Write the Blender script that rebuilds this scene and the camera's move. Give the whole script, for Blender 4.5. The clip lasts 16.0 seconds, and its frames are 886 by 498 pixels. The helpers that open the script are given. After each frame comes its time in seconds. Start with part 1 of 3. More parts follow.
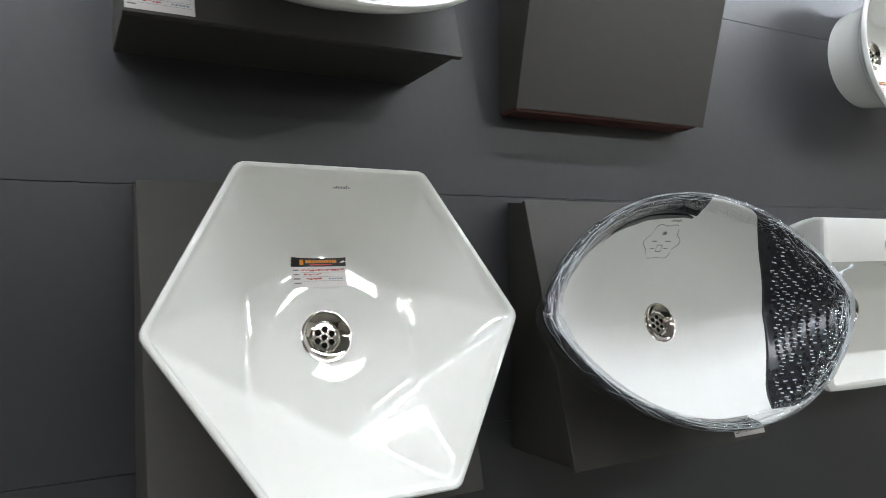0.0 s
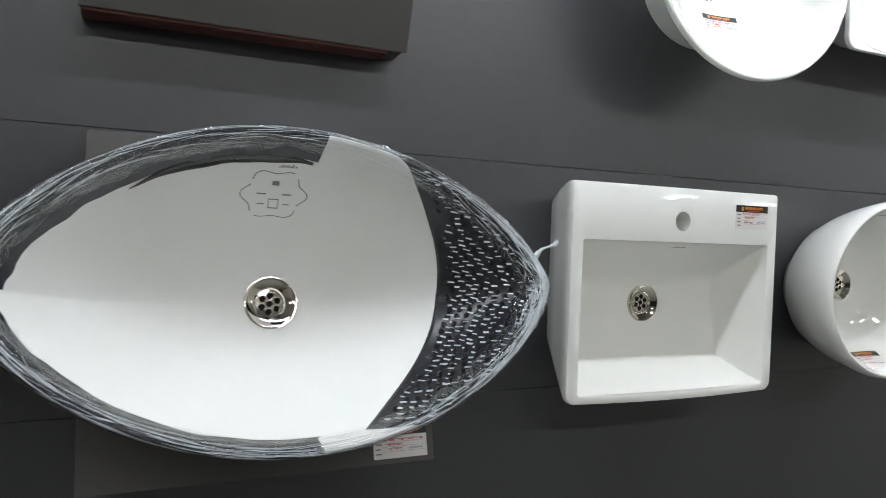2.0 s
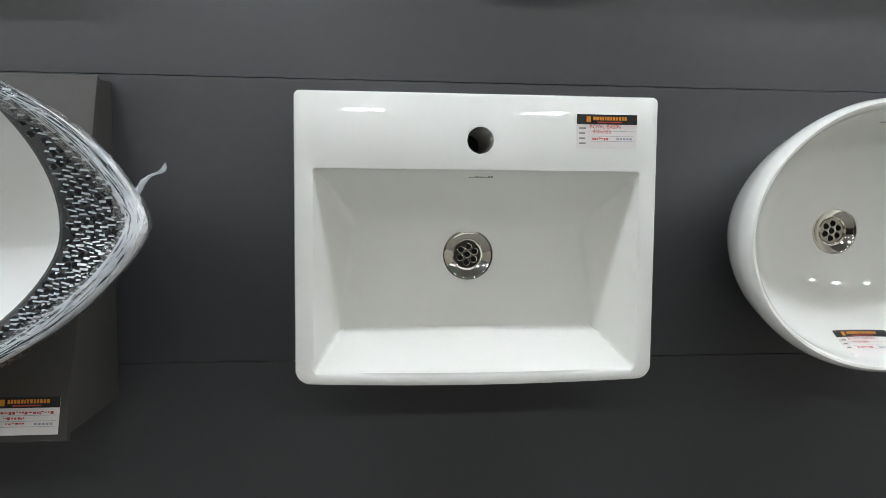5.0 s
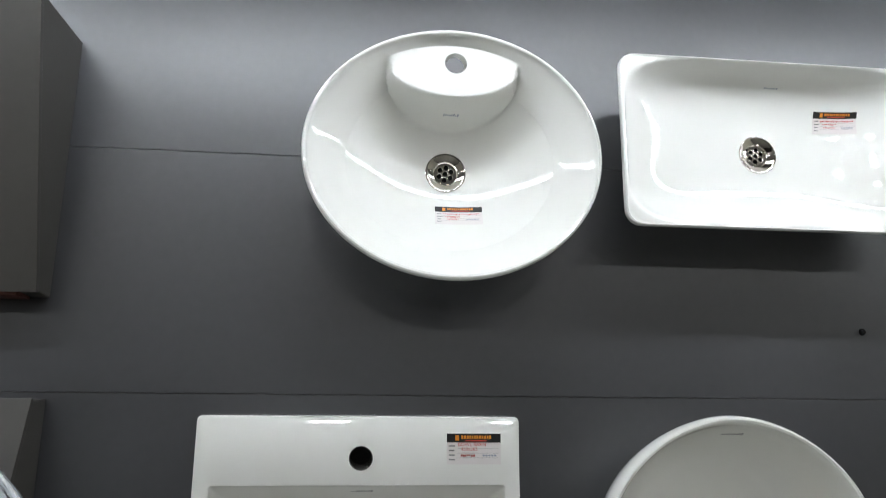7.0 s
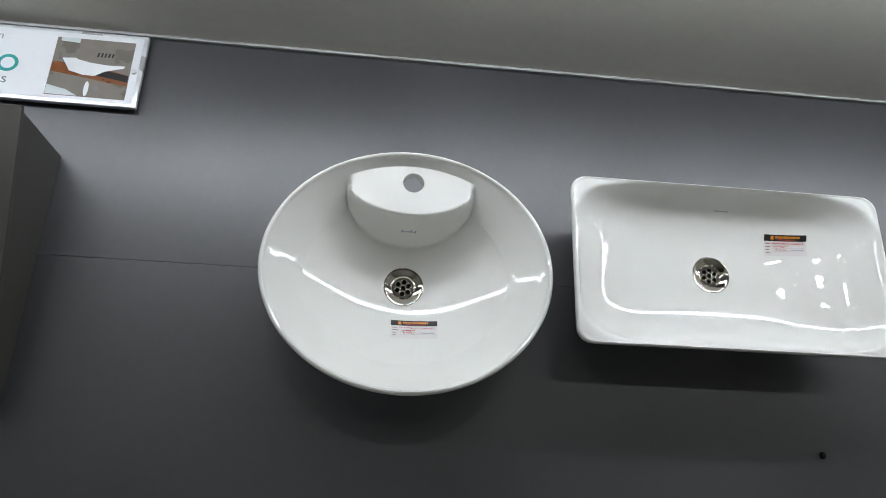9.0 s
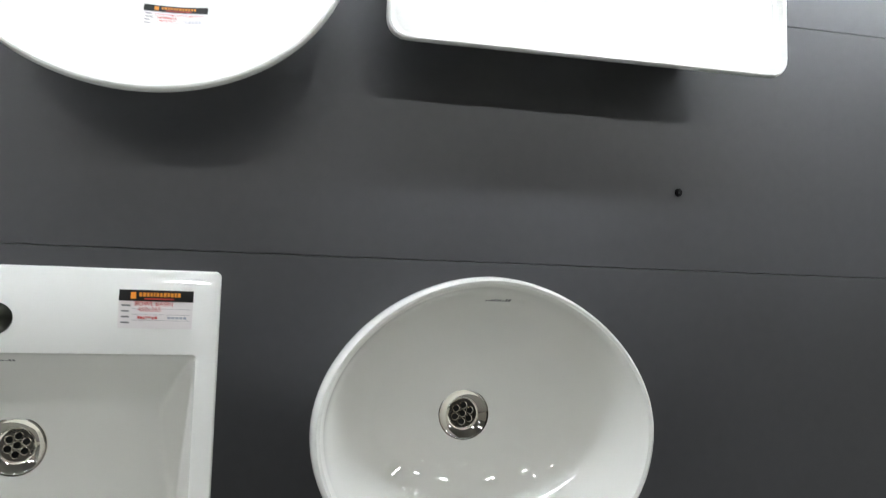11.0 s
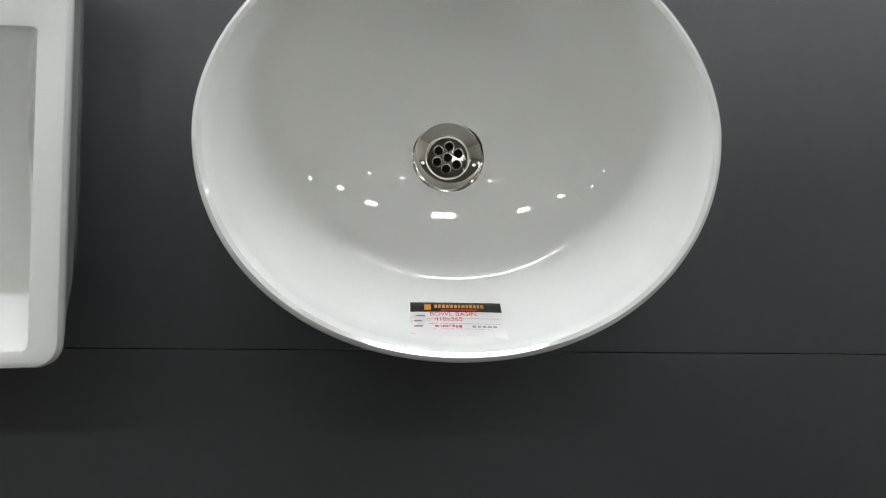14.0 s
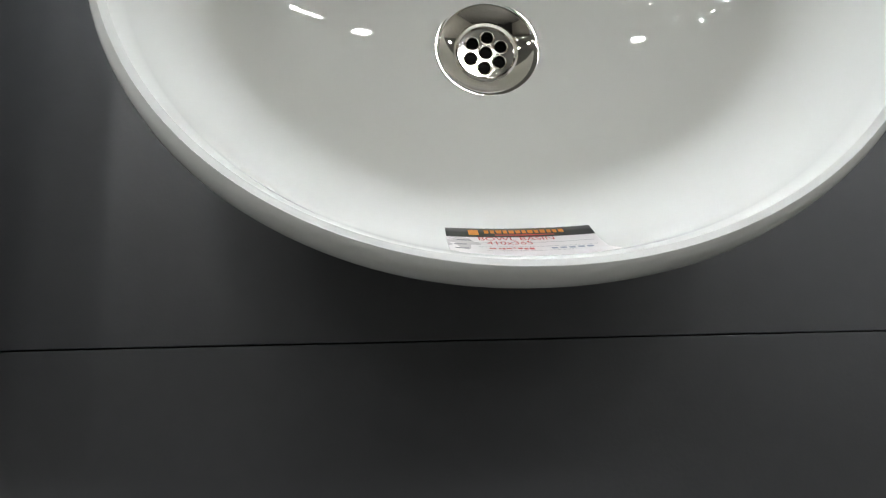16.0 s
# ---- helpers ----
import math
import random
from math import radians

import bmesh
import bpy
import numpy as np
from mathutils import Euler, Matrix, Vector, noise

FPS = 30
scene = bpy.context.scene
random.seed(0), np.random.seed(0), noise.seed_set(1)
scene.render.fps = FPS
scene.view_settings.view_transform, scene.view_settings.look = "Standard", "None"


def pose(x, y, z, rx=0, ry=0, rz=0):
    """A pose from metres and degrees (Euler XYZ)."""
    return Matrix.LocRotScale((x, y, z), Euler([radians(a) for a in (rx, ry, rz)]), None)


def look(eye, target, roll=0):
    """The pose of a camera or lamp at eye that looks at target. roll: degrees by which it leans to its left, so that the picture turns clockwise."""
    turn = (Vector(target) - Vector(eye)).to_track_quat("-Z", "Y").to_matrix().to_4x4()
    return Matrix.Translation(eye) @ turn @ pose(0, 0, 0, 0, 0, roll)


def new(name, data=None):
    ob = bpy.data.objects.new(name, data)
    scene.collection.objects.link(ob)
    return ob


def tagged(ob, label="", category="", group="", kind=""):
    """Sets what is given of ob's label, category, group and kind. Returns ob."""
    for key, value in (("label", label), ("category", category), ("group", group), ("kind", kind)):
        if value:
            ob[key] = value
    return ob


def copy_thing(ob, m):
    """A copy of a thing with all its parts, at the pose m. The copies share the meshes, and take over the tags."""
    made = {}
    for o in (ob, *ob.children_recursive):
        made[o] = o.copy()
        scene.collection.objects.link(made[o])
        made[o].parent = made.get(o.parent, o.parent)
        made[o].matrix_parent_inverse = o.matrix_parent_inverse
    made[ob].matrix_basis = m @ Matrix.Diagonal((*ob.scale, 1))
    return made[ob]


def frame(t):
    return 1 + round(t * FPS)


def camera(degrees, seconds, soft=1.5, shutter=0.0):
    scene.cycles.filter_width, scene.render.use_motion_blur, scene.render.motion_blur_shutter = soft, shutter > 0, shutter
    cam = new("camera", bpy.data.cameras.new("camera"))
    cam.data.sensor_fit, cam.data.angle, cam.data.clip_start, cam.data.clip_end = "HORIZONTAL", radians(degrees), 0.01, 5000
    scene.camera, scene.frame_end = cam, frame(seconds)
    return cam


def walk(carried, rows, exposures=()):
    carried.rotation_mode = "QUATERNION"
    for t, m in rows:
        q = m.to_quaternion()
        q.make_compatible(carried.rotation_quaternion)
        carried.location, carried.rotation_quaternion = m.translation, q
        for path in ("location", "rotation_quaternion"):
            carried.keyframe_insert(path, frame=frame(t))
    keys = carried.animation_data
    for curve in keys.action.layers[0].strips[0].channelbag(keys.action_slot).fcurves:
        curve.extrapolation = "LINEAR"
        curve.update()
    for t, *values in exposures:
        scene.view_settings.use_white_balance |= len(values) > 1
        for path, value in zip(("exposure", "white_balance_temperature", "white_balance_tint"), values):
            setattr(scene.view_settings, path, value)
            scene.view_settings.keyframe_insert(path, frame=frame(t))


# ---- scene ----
cam = camera(63.0, 16.0, soft=0.8, shutter=0.2)
PATH = [
    (0, (0.447, -1.057, 1.645), (1.397, 0.703, 1.681), -0.9),
    (0.5, (0.622, -1.095, 1.632), (1.5, 0.701, 1.701), -0.5),
    (1, (0.817, -1.141, 1.627), (1.666, 0.669, 1.642), -0.1),
    (1.5, (1.007, -1.116, 1.603), (1.85, 0.698, 1.595), 1.4),
    (2, (1.173, -1.074, 1.633), (2.014, 0.74, 1.589), 2.1),
    (2.5, (1.324, -1.066, 1.631), (2.118, 0.769, 1.591), 1.2),
    (3, (1.537, -1.105, 1.646), (2.225, 0.769, 1.526), 3.8),
    (3.2, (1.583, -1.093, 1.612), (2.274, 0.783, 1.539), 2.7),
    (5.3, (1.958, -1.01, 1.6), (2.136, 0.976, 1.449), 0.4),
    (5.5, (1.969, -1.028, 1.61), (2.149, 0.96, 1.485), 0.3),
    (6, (1.939, -1.093, 1.648), (2.235, 0.885, 1.651), 0.5),
    (6.5, (2.015, -1.142, 1.675), (2.269, 0.827, 1.915), 0.1),
    (7, (2.059, -1.177, 1.73), (2.271, 0.762, 2.173), 0.4),
    (7.5, (2.061, -1.185, 1.749), (2.262, 0.726, 2.3), 0.5),
    (8, (2.068, -1.202, 1.759), (2.277, 0.659, 2.461), 1.0),
    (8.2, (2.077, -1.214, 1.767), (2.258, 0.638, 2.5), 1.4),
    (10.3, (2.25, -1.139, 1.685), (2.569, 0.78, 2.15), 2.3),
    (10.5, (2.272, -1.098, 1.7), (2.653, 0.834, 2.051), 1.6),
    (11, (2.358, -0.972, 1.683), (2.777, 0.975, 1.864), 1.4),
    (11.5, (2.401, -0.887, 1.659), (2.838, 1.065, 1.618), 2.0),
    (12, (2.474, -0.87, 1.598), (2.782, 1.101, 1.478), 2.7),
    (12.5, (2.49, -0.849, 1.511), (2.793, 1.123, 1.385), 1.1),
    (13, (2.511, -0.838, 1.521), (2.726, 1.148, 1.415), 0.2),
    (13.5, (2.544, -0.816, 1.519), (2.616, 1.182, 1.469), 0.9),
    (14, (2.545, -0.706, 1.448), (2.678, 1.287, 1.503), 0.9),
    (14.2, (2.535, -0.651, 1.44), (2.675, 1.343, 1.36), 0.6),
    (14.5, (2.499, -0.581, 1.401), (2.755, 1.402, 1.368), -2.1),
    (15, (2.472, -0.523, 1.383), (2.916, 1.425, 1.483), -0.8),
    (15.5, (2.503, -0.498, 1.354), (2.720, 1.458, 1.709), -0.5),
    (16, (2.535, -0.456, 1.322), (2.655, 1.489, 1.772), -1.7),
]
EXPOSURES = [(0, 0.0), (0.5, 0.08), (1.0, -0.06), (2.0, -0.05), (5.5, 0.0), (6.5, 0.26), (7.0, -0.4), (7.5, -0.82), (8.0, -0.95), (10.3, -0.65), (11.0, 0.0), (11.5, 0.3), (12.0, 0.0), (13.5, -0.06), (14.2, -0.12), (14.5, -0.08), (15.0, -0.12), (16, 0.04)]
walk(cam, [(t, look(eye, target, roll)) for t, eye, target, roll in PATH], EXPOSURES)

# ---- light: linear fittings behind the soffit, square downlights in the shop ceiling ----
world = bpy.data.worlds.new("world")
scene.world = world
world.use_nodes = True
world.node_tree.nodes["Background"].inputs[0].default_value = (0.6, 0.65, 0.7, 1)
world.node_tree.nodes["Background"].inputs[1].default_value = 0.005
LINEAR_POWER, PANEL_POWER, SPOT_POWER = 43.0, 98.0, 38.0


# ---- materials ----
def material(name, color, rough=0.5, metal=0.0, spec=0.5, coat=0.0, vary=0.06, scale=6.0, bump=0.0, bump_scale=200.0, fine=60.0):
    """A surface with stains at two scales and a fine relief."""
    m = bpy.data.materials.new(name)
    m.use_nodes = True
    nt = m.node_tree
    b = nt.nodes["Principled BSDF"]
    b.inputs["Roughness"].default_value = rough
    b.inputs["Metallic"].default_value = metal
    b.inputs["Specular IOR Level"].default_value = spec
    b.inputs["Coat Weight"].default_value = coat
    b.inputs["Coat Roughness"].default_value = 0.05
    tc = nt.nodes.new("ShaderNodeTexCoord")
    n1 = nt.nodes.new("ShaderNodeTexNoise")
    n1.inputs["Scale"].default_value = scale
    n1.inputs["Detail"].default_value = 5
    n2 = nt.nodes.new("ShaderNodeTexNoise")
    n2.inputs["Scale"].default_value = fine
    n2.inputs["Detail"].default_value = 3
    for n in (n1, n2):
        nt.links.new(tc.outputs["Object"], n.inputs["Vector"])
    add = nt.nodes.new("ShaderNodeMath")
    add.operation = "MULTIPLY_ADD"
    nt.links.new(n2.outputs["Fac"], add.inputs[0])
    add.inputs[1].default_value = 0.4
    nt.links.new(n1.outputs["Fac"], add.inputs[2])
    ramp = nt.nodes.new("ShaderNodeMapRange")
    ramp.inputs["From Min"].default_value, ramp.inputs["From Max"].default_value = 0.4, 1.0
    ramp.inputs["To Min"].default_value, ramp.inputs["To Max"].default_value = 1 - vary, 1 + vary
    nt.links.new(add.outputs[0], ramp.inputs["Value"])
    mul = nt.nodes.new("ShaderNodeVectorMath")
    mul.operation = "SCALE"
    mul.inputs[0].default_value = color
    nt.links.new(ramp.outputs[0], mul.inputs["Scale"])
    nt.links.new(mul.outputs[0], b.inputs["Base Color"])
    rr = nt.nodes.new("ShaderNodeMapRange")
    rr.inputs["From Min"].default_value, rr.inputs["From Max"].default_value = 0.3, 0.9
    rr.inputs["To Min"].default_value, rr.inputs["To Max"].default_value = rough * 0.85, min(1, rough * 1.2)
    nt.links.new(n1.outputs["Fac"], rr.inputs["Value"])
    nt.links.new(rr.outputs[0], b.inputs["Roughness"])
    if bump:
        n3 = nt.nodes.new("ShaderNodeTexNoise")
        n3.inputs["Scale"].default_value = bump_scale
        n3.inputs["Detail"].default_value = 4
        nt.links.new(tc.outputs["Object"], n3.inputs["Vector"])
        bp = nt.nodes.new("ShaderNodeBump")
        bp.inputs["Strength"].default_value = bump
        bp.inputs["Distance"].default_value = 0.002
        nt.links.new(n3.outputs["Fac"], bp.inputs["Height"])
        nt.links.new(bp.outputs[0], b.inputs["Normal"])
    return m


def glow(name, color, power):
    m = bpy.data.materials.new(name)
    m.use_nodes = True
    b = m.node_tree.nodes["Principled BSDF"]
    b.inputs["Base Color"].default_value = (0.8, 0.8, 0.8, 1)
    b.inputs["Emission Color"].default_value = (*color, 1)
    b.inputs["Emission Strength"].default_value = power
    return m


def film_material():
    """Clear stretch film: mostly see-through, with sharp gloss on its creases."""
    m = bpy.data.materials.new("stretch_film")
    m.use_nodes = True
    nt = m.node_tree
    out = nt.nodes["Material Output"]
    nt.nodes.remove(nt.nodes["Principled BSDF"])
    tr = nt.nodes.new("ShaderNodeBsdfTransparent")
    gl = nt.nodes.new("ShaderNodeBsdfGlossy")
    gl.inputs["Roughness"].default_value = 0.07
    df = nt.nodes.new("ShaderNodeBsdfDiffuse")
    df.inputs["Color"].default_value = (0.55, 0.6, 0.65, 1)
    lw = nt.nodes.new("ShaderNodeLayerWeight")
    lw.inputs["Blend"].default_value = 0.35
    tc = nt.nodes.new("ShaderNodeTexCoord")
    n = nt.nodes.new("ShaderNodeTexNoise")
    n.inputs["Scale"].default_value = 60
    n.inputs["Detail"].default_value = 6
    n.inputs["Distortion"].default_value = 2.5
    nt.links.new(tc.outputs["Object"], n.inputs["Vector"])
    bp = nt.nodes.new("ShaderNodeBump")
    bp.inputs["Strength"].default_value = 0.8
    bp.inputs["Distance"].default_value = 0.004
    nt.links.new(n.outputs["Fac"], bp.inputs["Height"])
    nt.links.new(bp.outputs[0], gl.inputs["Normal"])
    nt.links.new(bp.outputs[0], lw.inputs["Normal"])
    a = nt.nodes.new("ShaderNodeMixShader")
    a.inputs[0].default_value = 0.008
    nt.links.new(tr.outputs[0], a.inputs[1])
    nt.links.new(df.outputs[0], a.inputs[2])
    mr = nt.nodes.new("ShaderNodeMapRange")
    mr.inputs["To Min"].default_value, mr.inputs["To Max"].default_value = 0.02, 0.3
    nt.links.new(lw.outputs["Facing"], mr.inputs["Value"])
    b = nt.nodes.new("ShaderNodeMixShader")
    nt.links.new(mr.outputs[0], b.inputs[0])
    nt.links.new(a.outputs[0], b.inputs[1])
    nt.links.new(gl.outputs[0], b.inputs[2])
    nt.links.new(b.outputs[0], out.inputs["Surface"])
    return m


PANEL = material("slate_laminate", (0.034, 0.034, 0.0385), 0.42, spec=0.95, vary=0.26, scale=3.0, bump=0.06, bump_scale=350)
BACKING = material("joint_shadow", (0.03, 0.011, 0.007), 0.9, vary=0.2)
PLINTH = material("taupe_laminate", (0.060, 0.056, 0.050), 0.5, spec=0.45, vary=0.1, scale=3.5, bump=0.08, bump_scale=300)
RAW = material("raw_board", (0.09, 0.03, 0.022), 0.8, vary=0.3, scale=30)
PORCELAIN = material("porcelain", (0.87, 0.87, 0.825), 0.012, spec=0.6, vary=0.012, scale=3, fine=20, bump=0.0025, bump_scale=25)
SATIN = material("film_dulled_porcelain", (0.84, 0.845, 0.815), 0.34, spec=0.4, vary=0.02, scale=4, fine=25, bump=0.01, bump_scale=40)
CHROME = material("chrome", (0.84, 0.80, 0.73), 0.04, metal=1.0, vary=0.08, scale=40)
# near-black that paints in the shade inside drains and the square's tap hole
PIT = material("hollow_shade", (0.01, 0.01, 0.01), 0.6, vary=0.2)
PLASTER = material("cream_plaster", (0.66, 0.64, 0.57), 0.75, vary=0.08, scale=2.5, bump=0.2, bump_scale=60)
GREYWALL = material("grey_plaster", (0.06, 0.058, 0.056), 0.8, vary=0.1, scale=2)
CEILING = material("white_ceiling", (0.3, 0.3, 0.29), 0.8, vary=0.04)
FLOOR = material("vitrified_floor", (0.21, 0.205, 0.192), 0.2, vary=0.1, scale=3)
WHITE_TRIM = material("white_bead", (0.36, 0.36, 0.35), 0.4, vary=0.1, scale=12)
BLACK = material("black_gloss", (0.012, 0.012, 0.014), 0.12, vary=0.2)
INK = material("black_ink", (0.012, 0.012, 0.012), 0.35, vary=0.1)
ORANGE = material("orange_ink", (0.75, 0.27, 0.03), 0.4, vary=0.1)
REDINK = material("red_ink", (0.55, 0.07, 0.06), 0.4, vary=0.1)
BLUEINK = material("faded_blue_ink", (0.33, 0.36, 0.42), 0.5, vary=0.1)
CARD = material("tag_card", (0.78, 0.74, 0.72), 0.3, vary=0.04, scale=20)
GREYINK = material("grey_ink", (0.2, 0.2, 0.2), 0.4, vary=0.1)
HONEY = material("black_scale_glaze", (0.014, 0.014, 0.016), 0.13, vary=0.3, scale=50)
NET = material("grey_net_glaze", (0.02, 0.021, 0.025), 0.25, vary=0.3, scale=80)
FILM = film_material()


def crease_material():
    """Folds of film, where it is doubled and milky; also the painted glints."""
    m = material("film_crease_glint", (0.75, 0.8, 0.84), 0.12, spec=0.8, vary=0.2, scale=60)
    nt = m.node_tree
    tr = nt.nodes.new("ShaderNodeBsdfTransparent")
    mix = nt.nodes.new("ShaderNodeMixShader")
    mix.inputs[0].default_value = 0.72
    nt.links.new(tr.outputs[0], mix.inputs[1])
    nt.links.new(nt.nodes["Principled BSDF"].outputs[0], mix.inputs[2])
    nt.links.new(mix.outputs[0], nt.nodes["Material Output"].inputs["Surface"])
    return m


CREASE_GLINT = crease_material()
BAND = material("charcoal_glaze", (0.022, 0.024, 0.029), 0.2, vary=0.35, scale=25)
TEAL = material("teal_print", (0.02, 0.36, 0.33), 0.4, vary=0.05)
ACRYLIC = material("sign_white", (0.8, 0.81, 0.83), 0.15, vary=0.02)
WOODPIC = material("brown_print", (0.22, 0.075, 0.025), 0.3, vary=0.25, scale=20)
GREYPIC = material("taupe_print", (0.2, 0.18, 0.155), 0.3, vary=0.15, scale=12)
MAROON = material("maroon_print", (0.014, 0.005, 0.006), 0.1, vary=0.2)
PRINTWHITE = material("pale_print", (0.62, 0.68, 0.68), 0.08, vary=0.05, scale=8)
ALU = material("sign_edge", (0.62, 0.63, 0.65), 0.3, metal=0.4, vary=0.1)
LINEAR_GLOW = glow("linear_glow", (0.87, 0.93, 1.0), LINEAR_POWER)
PANEL_GLOW = glow("panel_glow", (0.96, 0.98, 0.98), PANEL_POWER)
SPOT_GLOW = glow("spot_glow", (0.96, 0.98, 0.98), SPOT_POWER)


# ---- mesh helpers ----
def finish(bm, name, mats, smooth=40):
    bmesh.ops.recalc_face_normals(bm, faces=bm.faces)
    me = bpy.data.meshes.new(name)
    bm.to_mesh(me)
    bm.free()
    for m in mats if isinstance(mats, (list, tuple)) else [mats]:
        me.materials.append(m)
    if smooth:
        me.polygons.foreach_set("use_smooth", [True] * len(me.polygons))
        me.set_sharp_from_angle(angle=radians(smooth))
    return me


def part(name, bm, mats, parent=None, label="", m=None, smooth=40):
    me = finish(bm, name, mats, smooth) if isinstance(bm, bmesh.types.BMesh) else bm
    ob = new(name, me)
    if parent is not None:
        ob.parent = parent
    if m is not None:
        ob.matrix_basis = m
    return tagged(ob, label) if label else ob


def thing(name, m, label, category, group=""):
    e = new(name)
    e.empty_display_size = 0.05
    e.matrix_basis = m
    return tagged(e, label, category, group)


def box(bm, x0, y0, z0, x1, y1, z1, bevel=0.0, mat=0):
    vs = [bm.verts.new((x, y, z)) for x in (x0, x1) for y in (y0, y1) for z in (z0, z1)]
    faces = [bm.faces.new([vs[i] for i in q]) for q in ((0, 1, 3, 2), (4, 6, 7, 5), (0, 4, 5, 1), (2, 3, 7, 6), (0, 2, 6, 4), (1, 5, 7, 3))]
    for f in faces:
        f.material_index = mat
    if bevel:
        es = list({e for f in faces for e in f.edges})
        bmesh.ops.bevel(bm, geom=es, offset=bevel, segments=2, affect="EDGES", profile=0.6)
    return bm


def loft(rings, cap_start=True, cap_end=True):
    """A skin over rings of equal count."""
    bm = bmesh.new()
    rows = [[bm.verts.new(p) for p in r] for r in rings]
    n = len(rows[0])
    for a, b in zip(rows, rows[1:]):
        for i in range(n):
            bm.faces.new((a[i], a[(i + 1) % n], b[(i + 1) % n], b[i]))
    for on, r in ((cap_start, rows[0]), (cap_end, rows[-1])):
        if on:
            c = bm.verts.new(sum((v.co for v in r), Vector()) / n)
            for i in range(n):
                bm.faces.new((r[i], r[(i + 1) % n], c))
    return bm


def carve(me, cutters, mats, smooth=35):
    """The mesh me less the given bmeshes, as a new mesh."""
    ob = new("blank", me)
    others = []
    for cb in cutters:
        co = new("cutter", finish(cb, "cutter", mats, 0))
        others.append(co)
        mod = ob.modifiers.new("hole", "BOOLEAN")
        mod.operation, mod.object, mod.solver = "DIFFERENCE", co, "EXACT"
    bpy.context.view_layer.update()
    dg = bpy.context.evaluated_depsgraph_get()
    out = bpy.data.meshes.new_from_object(ob.evaluated_get(dg))
    for o in (ob, *others):
        bpy.data.objects.remove(o)
    out.polygons.foreach_set("use_smooth", [smooth > 0] * len(out.polygons))
    if smooth:
        out.set_sharp_from_angle(angle=radians(smooth))
    return out


def tube(r, z0, z1, x=0.0, y=0.0, n=32):
    bm = loft([[(x + r * math.cos(2 * math.pi * i / n), y + r * math.sin(2 * math.pi * i / n), z) for i in range(n)] for z in (z0, z1)])
    return bm


def smooth_step(a, b, x):
    t = max(0.0, min(1.0, (x - a) / (b - a)))
    return t * t * (3 - 2 * t)


def curve_at(points, s):
    """A smooth curve through (s, z) points, monotone in s."""
    for (s0, z0), (s1, z1) in zip(points, points[1:]):
        if s <= s1:
            break
    i = points.index((s0, z0))
    sp, zp = points[max(i - 1, 0)]
    sn, zn = points[min(i + 2, len(points) - 1)]
    m0 = (z1 - zp) / (s1 - sp) if s1 != sp else 0
    m1 = (zn - z0) / (sn - s0) if sn != s0 else 0
    if i == 0:
        m0 = 0.0
    h = s1 - s0
    t = (s - s0) / h
    return (2 * t**3 - 3 * t**2 + 1) * z0 + (t**3 - 2 * t**2 + t) * h * m0 + (-2 * t**3 + 3 * t**2) * z1 + (t**3 - t**2) * h * m1


# ---- outlines: radius of a closed shape by angle ----
def oval(a, b, e=2.0):
    return lambda t: (abs(math.cos(t) / a) ** e + abs(math.sin(t) / b) ** e) ** (-1 / e)


def rounded(a, b, r):
    def radius(t):
        c, s = abs(math.cos(t)), abs(math.sin(t))
        k = min(a / c if c > 1e-9 else 1e9, b / s if s > 1e-9 else 1e9)
        x, y = k * c, k * s
        if x > a - r and y > b - r:
            px, py = a - r, b - r
            d = c * px + s * py
            return d + math.sqrt(max(0.0, d * d - px * px - py * py + r * r))
        return k
    return radius


def rounded_ring(a, b, r_top, r_low, cx, cy, z, bow=0.0, side=16, turn=8):
    """A rounded rectangle, sampled alike on every side, its lower edge bowed out."""
    pts = []
    for k, (sx, sy) in enumerate(((1, 1), (-1, 1), (-1, -1), (1, -1))):
        r = r_top if sy > 0 else r_low
        for i in range(turn + 1):
            t = math.pi / 2 * (k + i / turn)
            pts.append((sx * (a - r) + r * math.cos(t), sy * (b - r) + r * math.sin(t)))
        ex, ey = ((-1, 1), (-1, -1), (1, -1), (1, 1))[k]
        rn = r_top if ey > 0 else r_low
        t = math.pi / 2 * (k + 1)
        end = (ex * (a - rn) + rn * math.cos(t), ey * (b - rn) + rn * math.sin(t))
        x0, y0 = pts[-1]
        for i in range(1, side):
            pts.append((x0 + (end[0] - x0) * i / side, y0 + (end[1] - y0) * i / side))
    return [(cx + x, cy + y - (bow * (1 - (x / a) ** 2) * smooth_step(0.3, -0.9, y / b) if bow else 0.0), z) for x, y in pts]


def polygon(points, r=0.02):
    """A convex polygon round the origin, corners eased over about r."""
    def radius(t):
        def raw(u):
            c, s = math.cos(u), math.sin(u)
            best = 1e9
            for (x0, y0), (x1, y1) in zip(points, points[1:] + points[:1]):
                nx, ny = y1 - y0, x0 - x1
                den = c * nx + s * ny
                if den > 1e-9:
                    best = min(best, (x0 * nx + y0 * ny) / den)
            return best
        w = r / 0.2
        return sum(raw(t + k * w / 4) for k in (-2, -1, 0, 1, 2)) / 5 if r else raw(t)
    return radius


def leaf(a, b, k=1.5):
    """A pointed oval, x = a cos, y = b sin^k, given by its own angle."""
    def point(t, s=1.0):
        return s * a * math.cos(t), s * b * math.copysign(abs(math.sin(t)) ** k, math.sin(t))
    return point


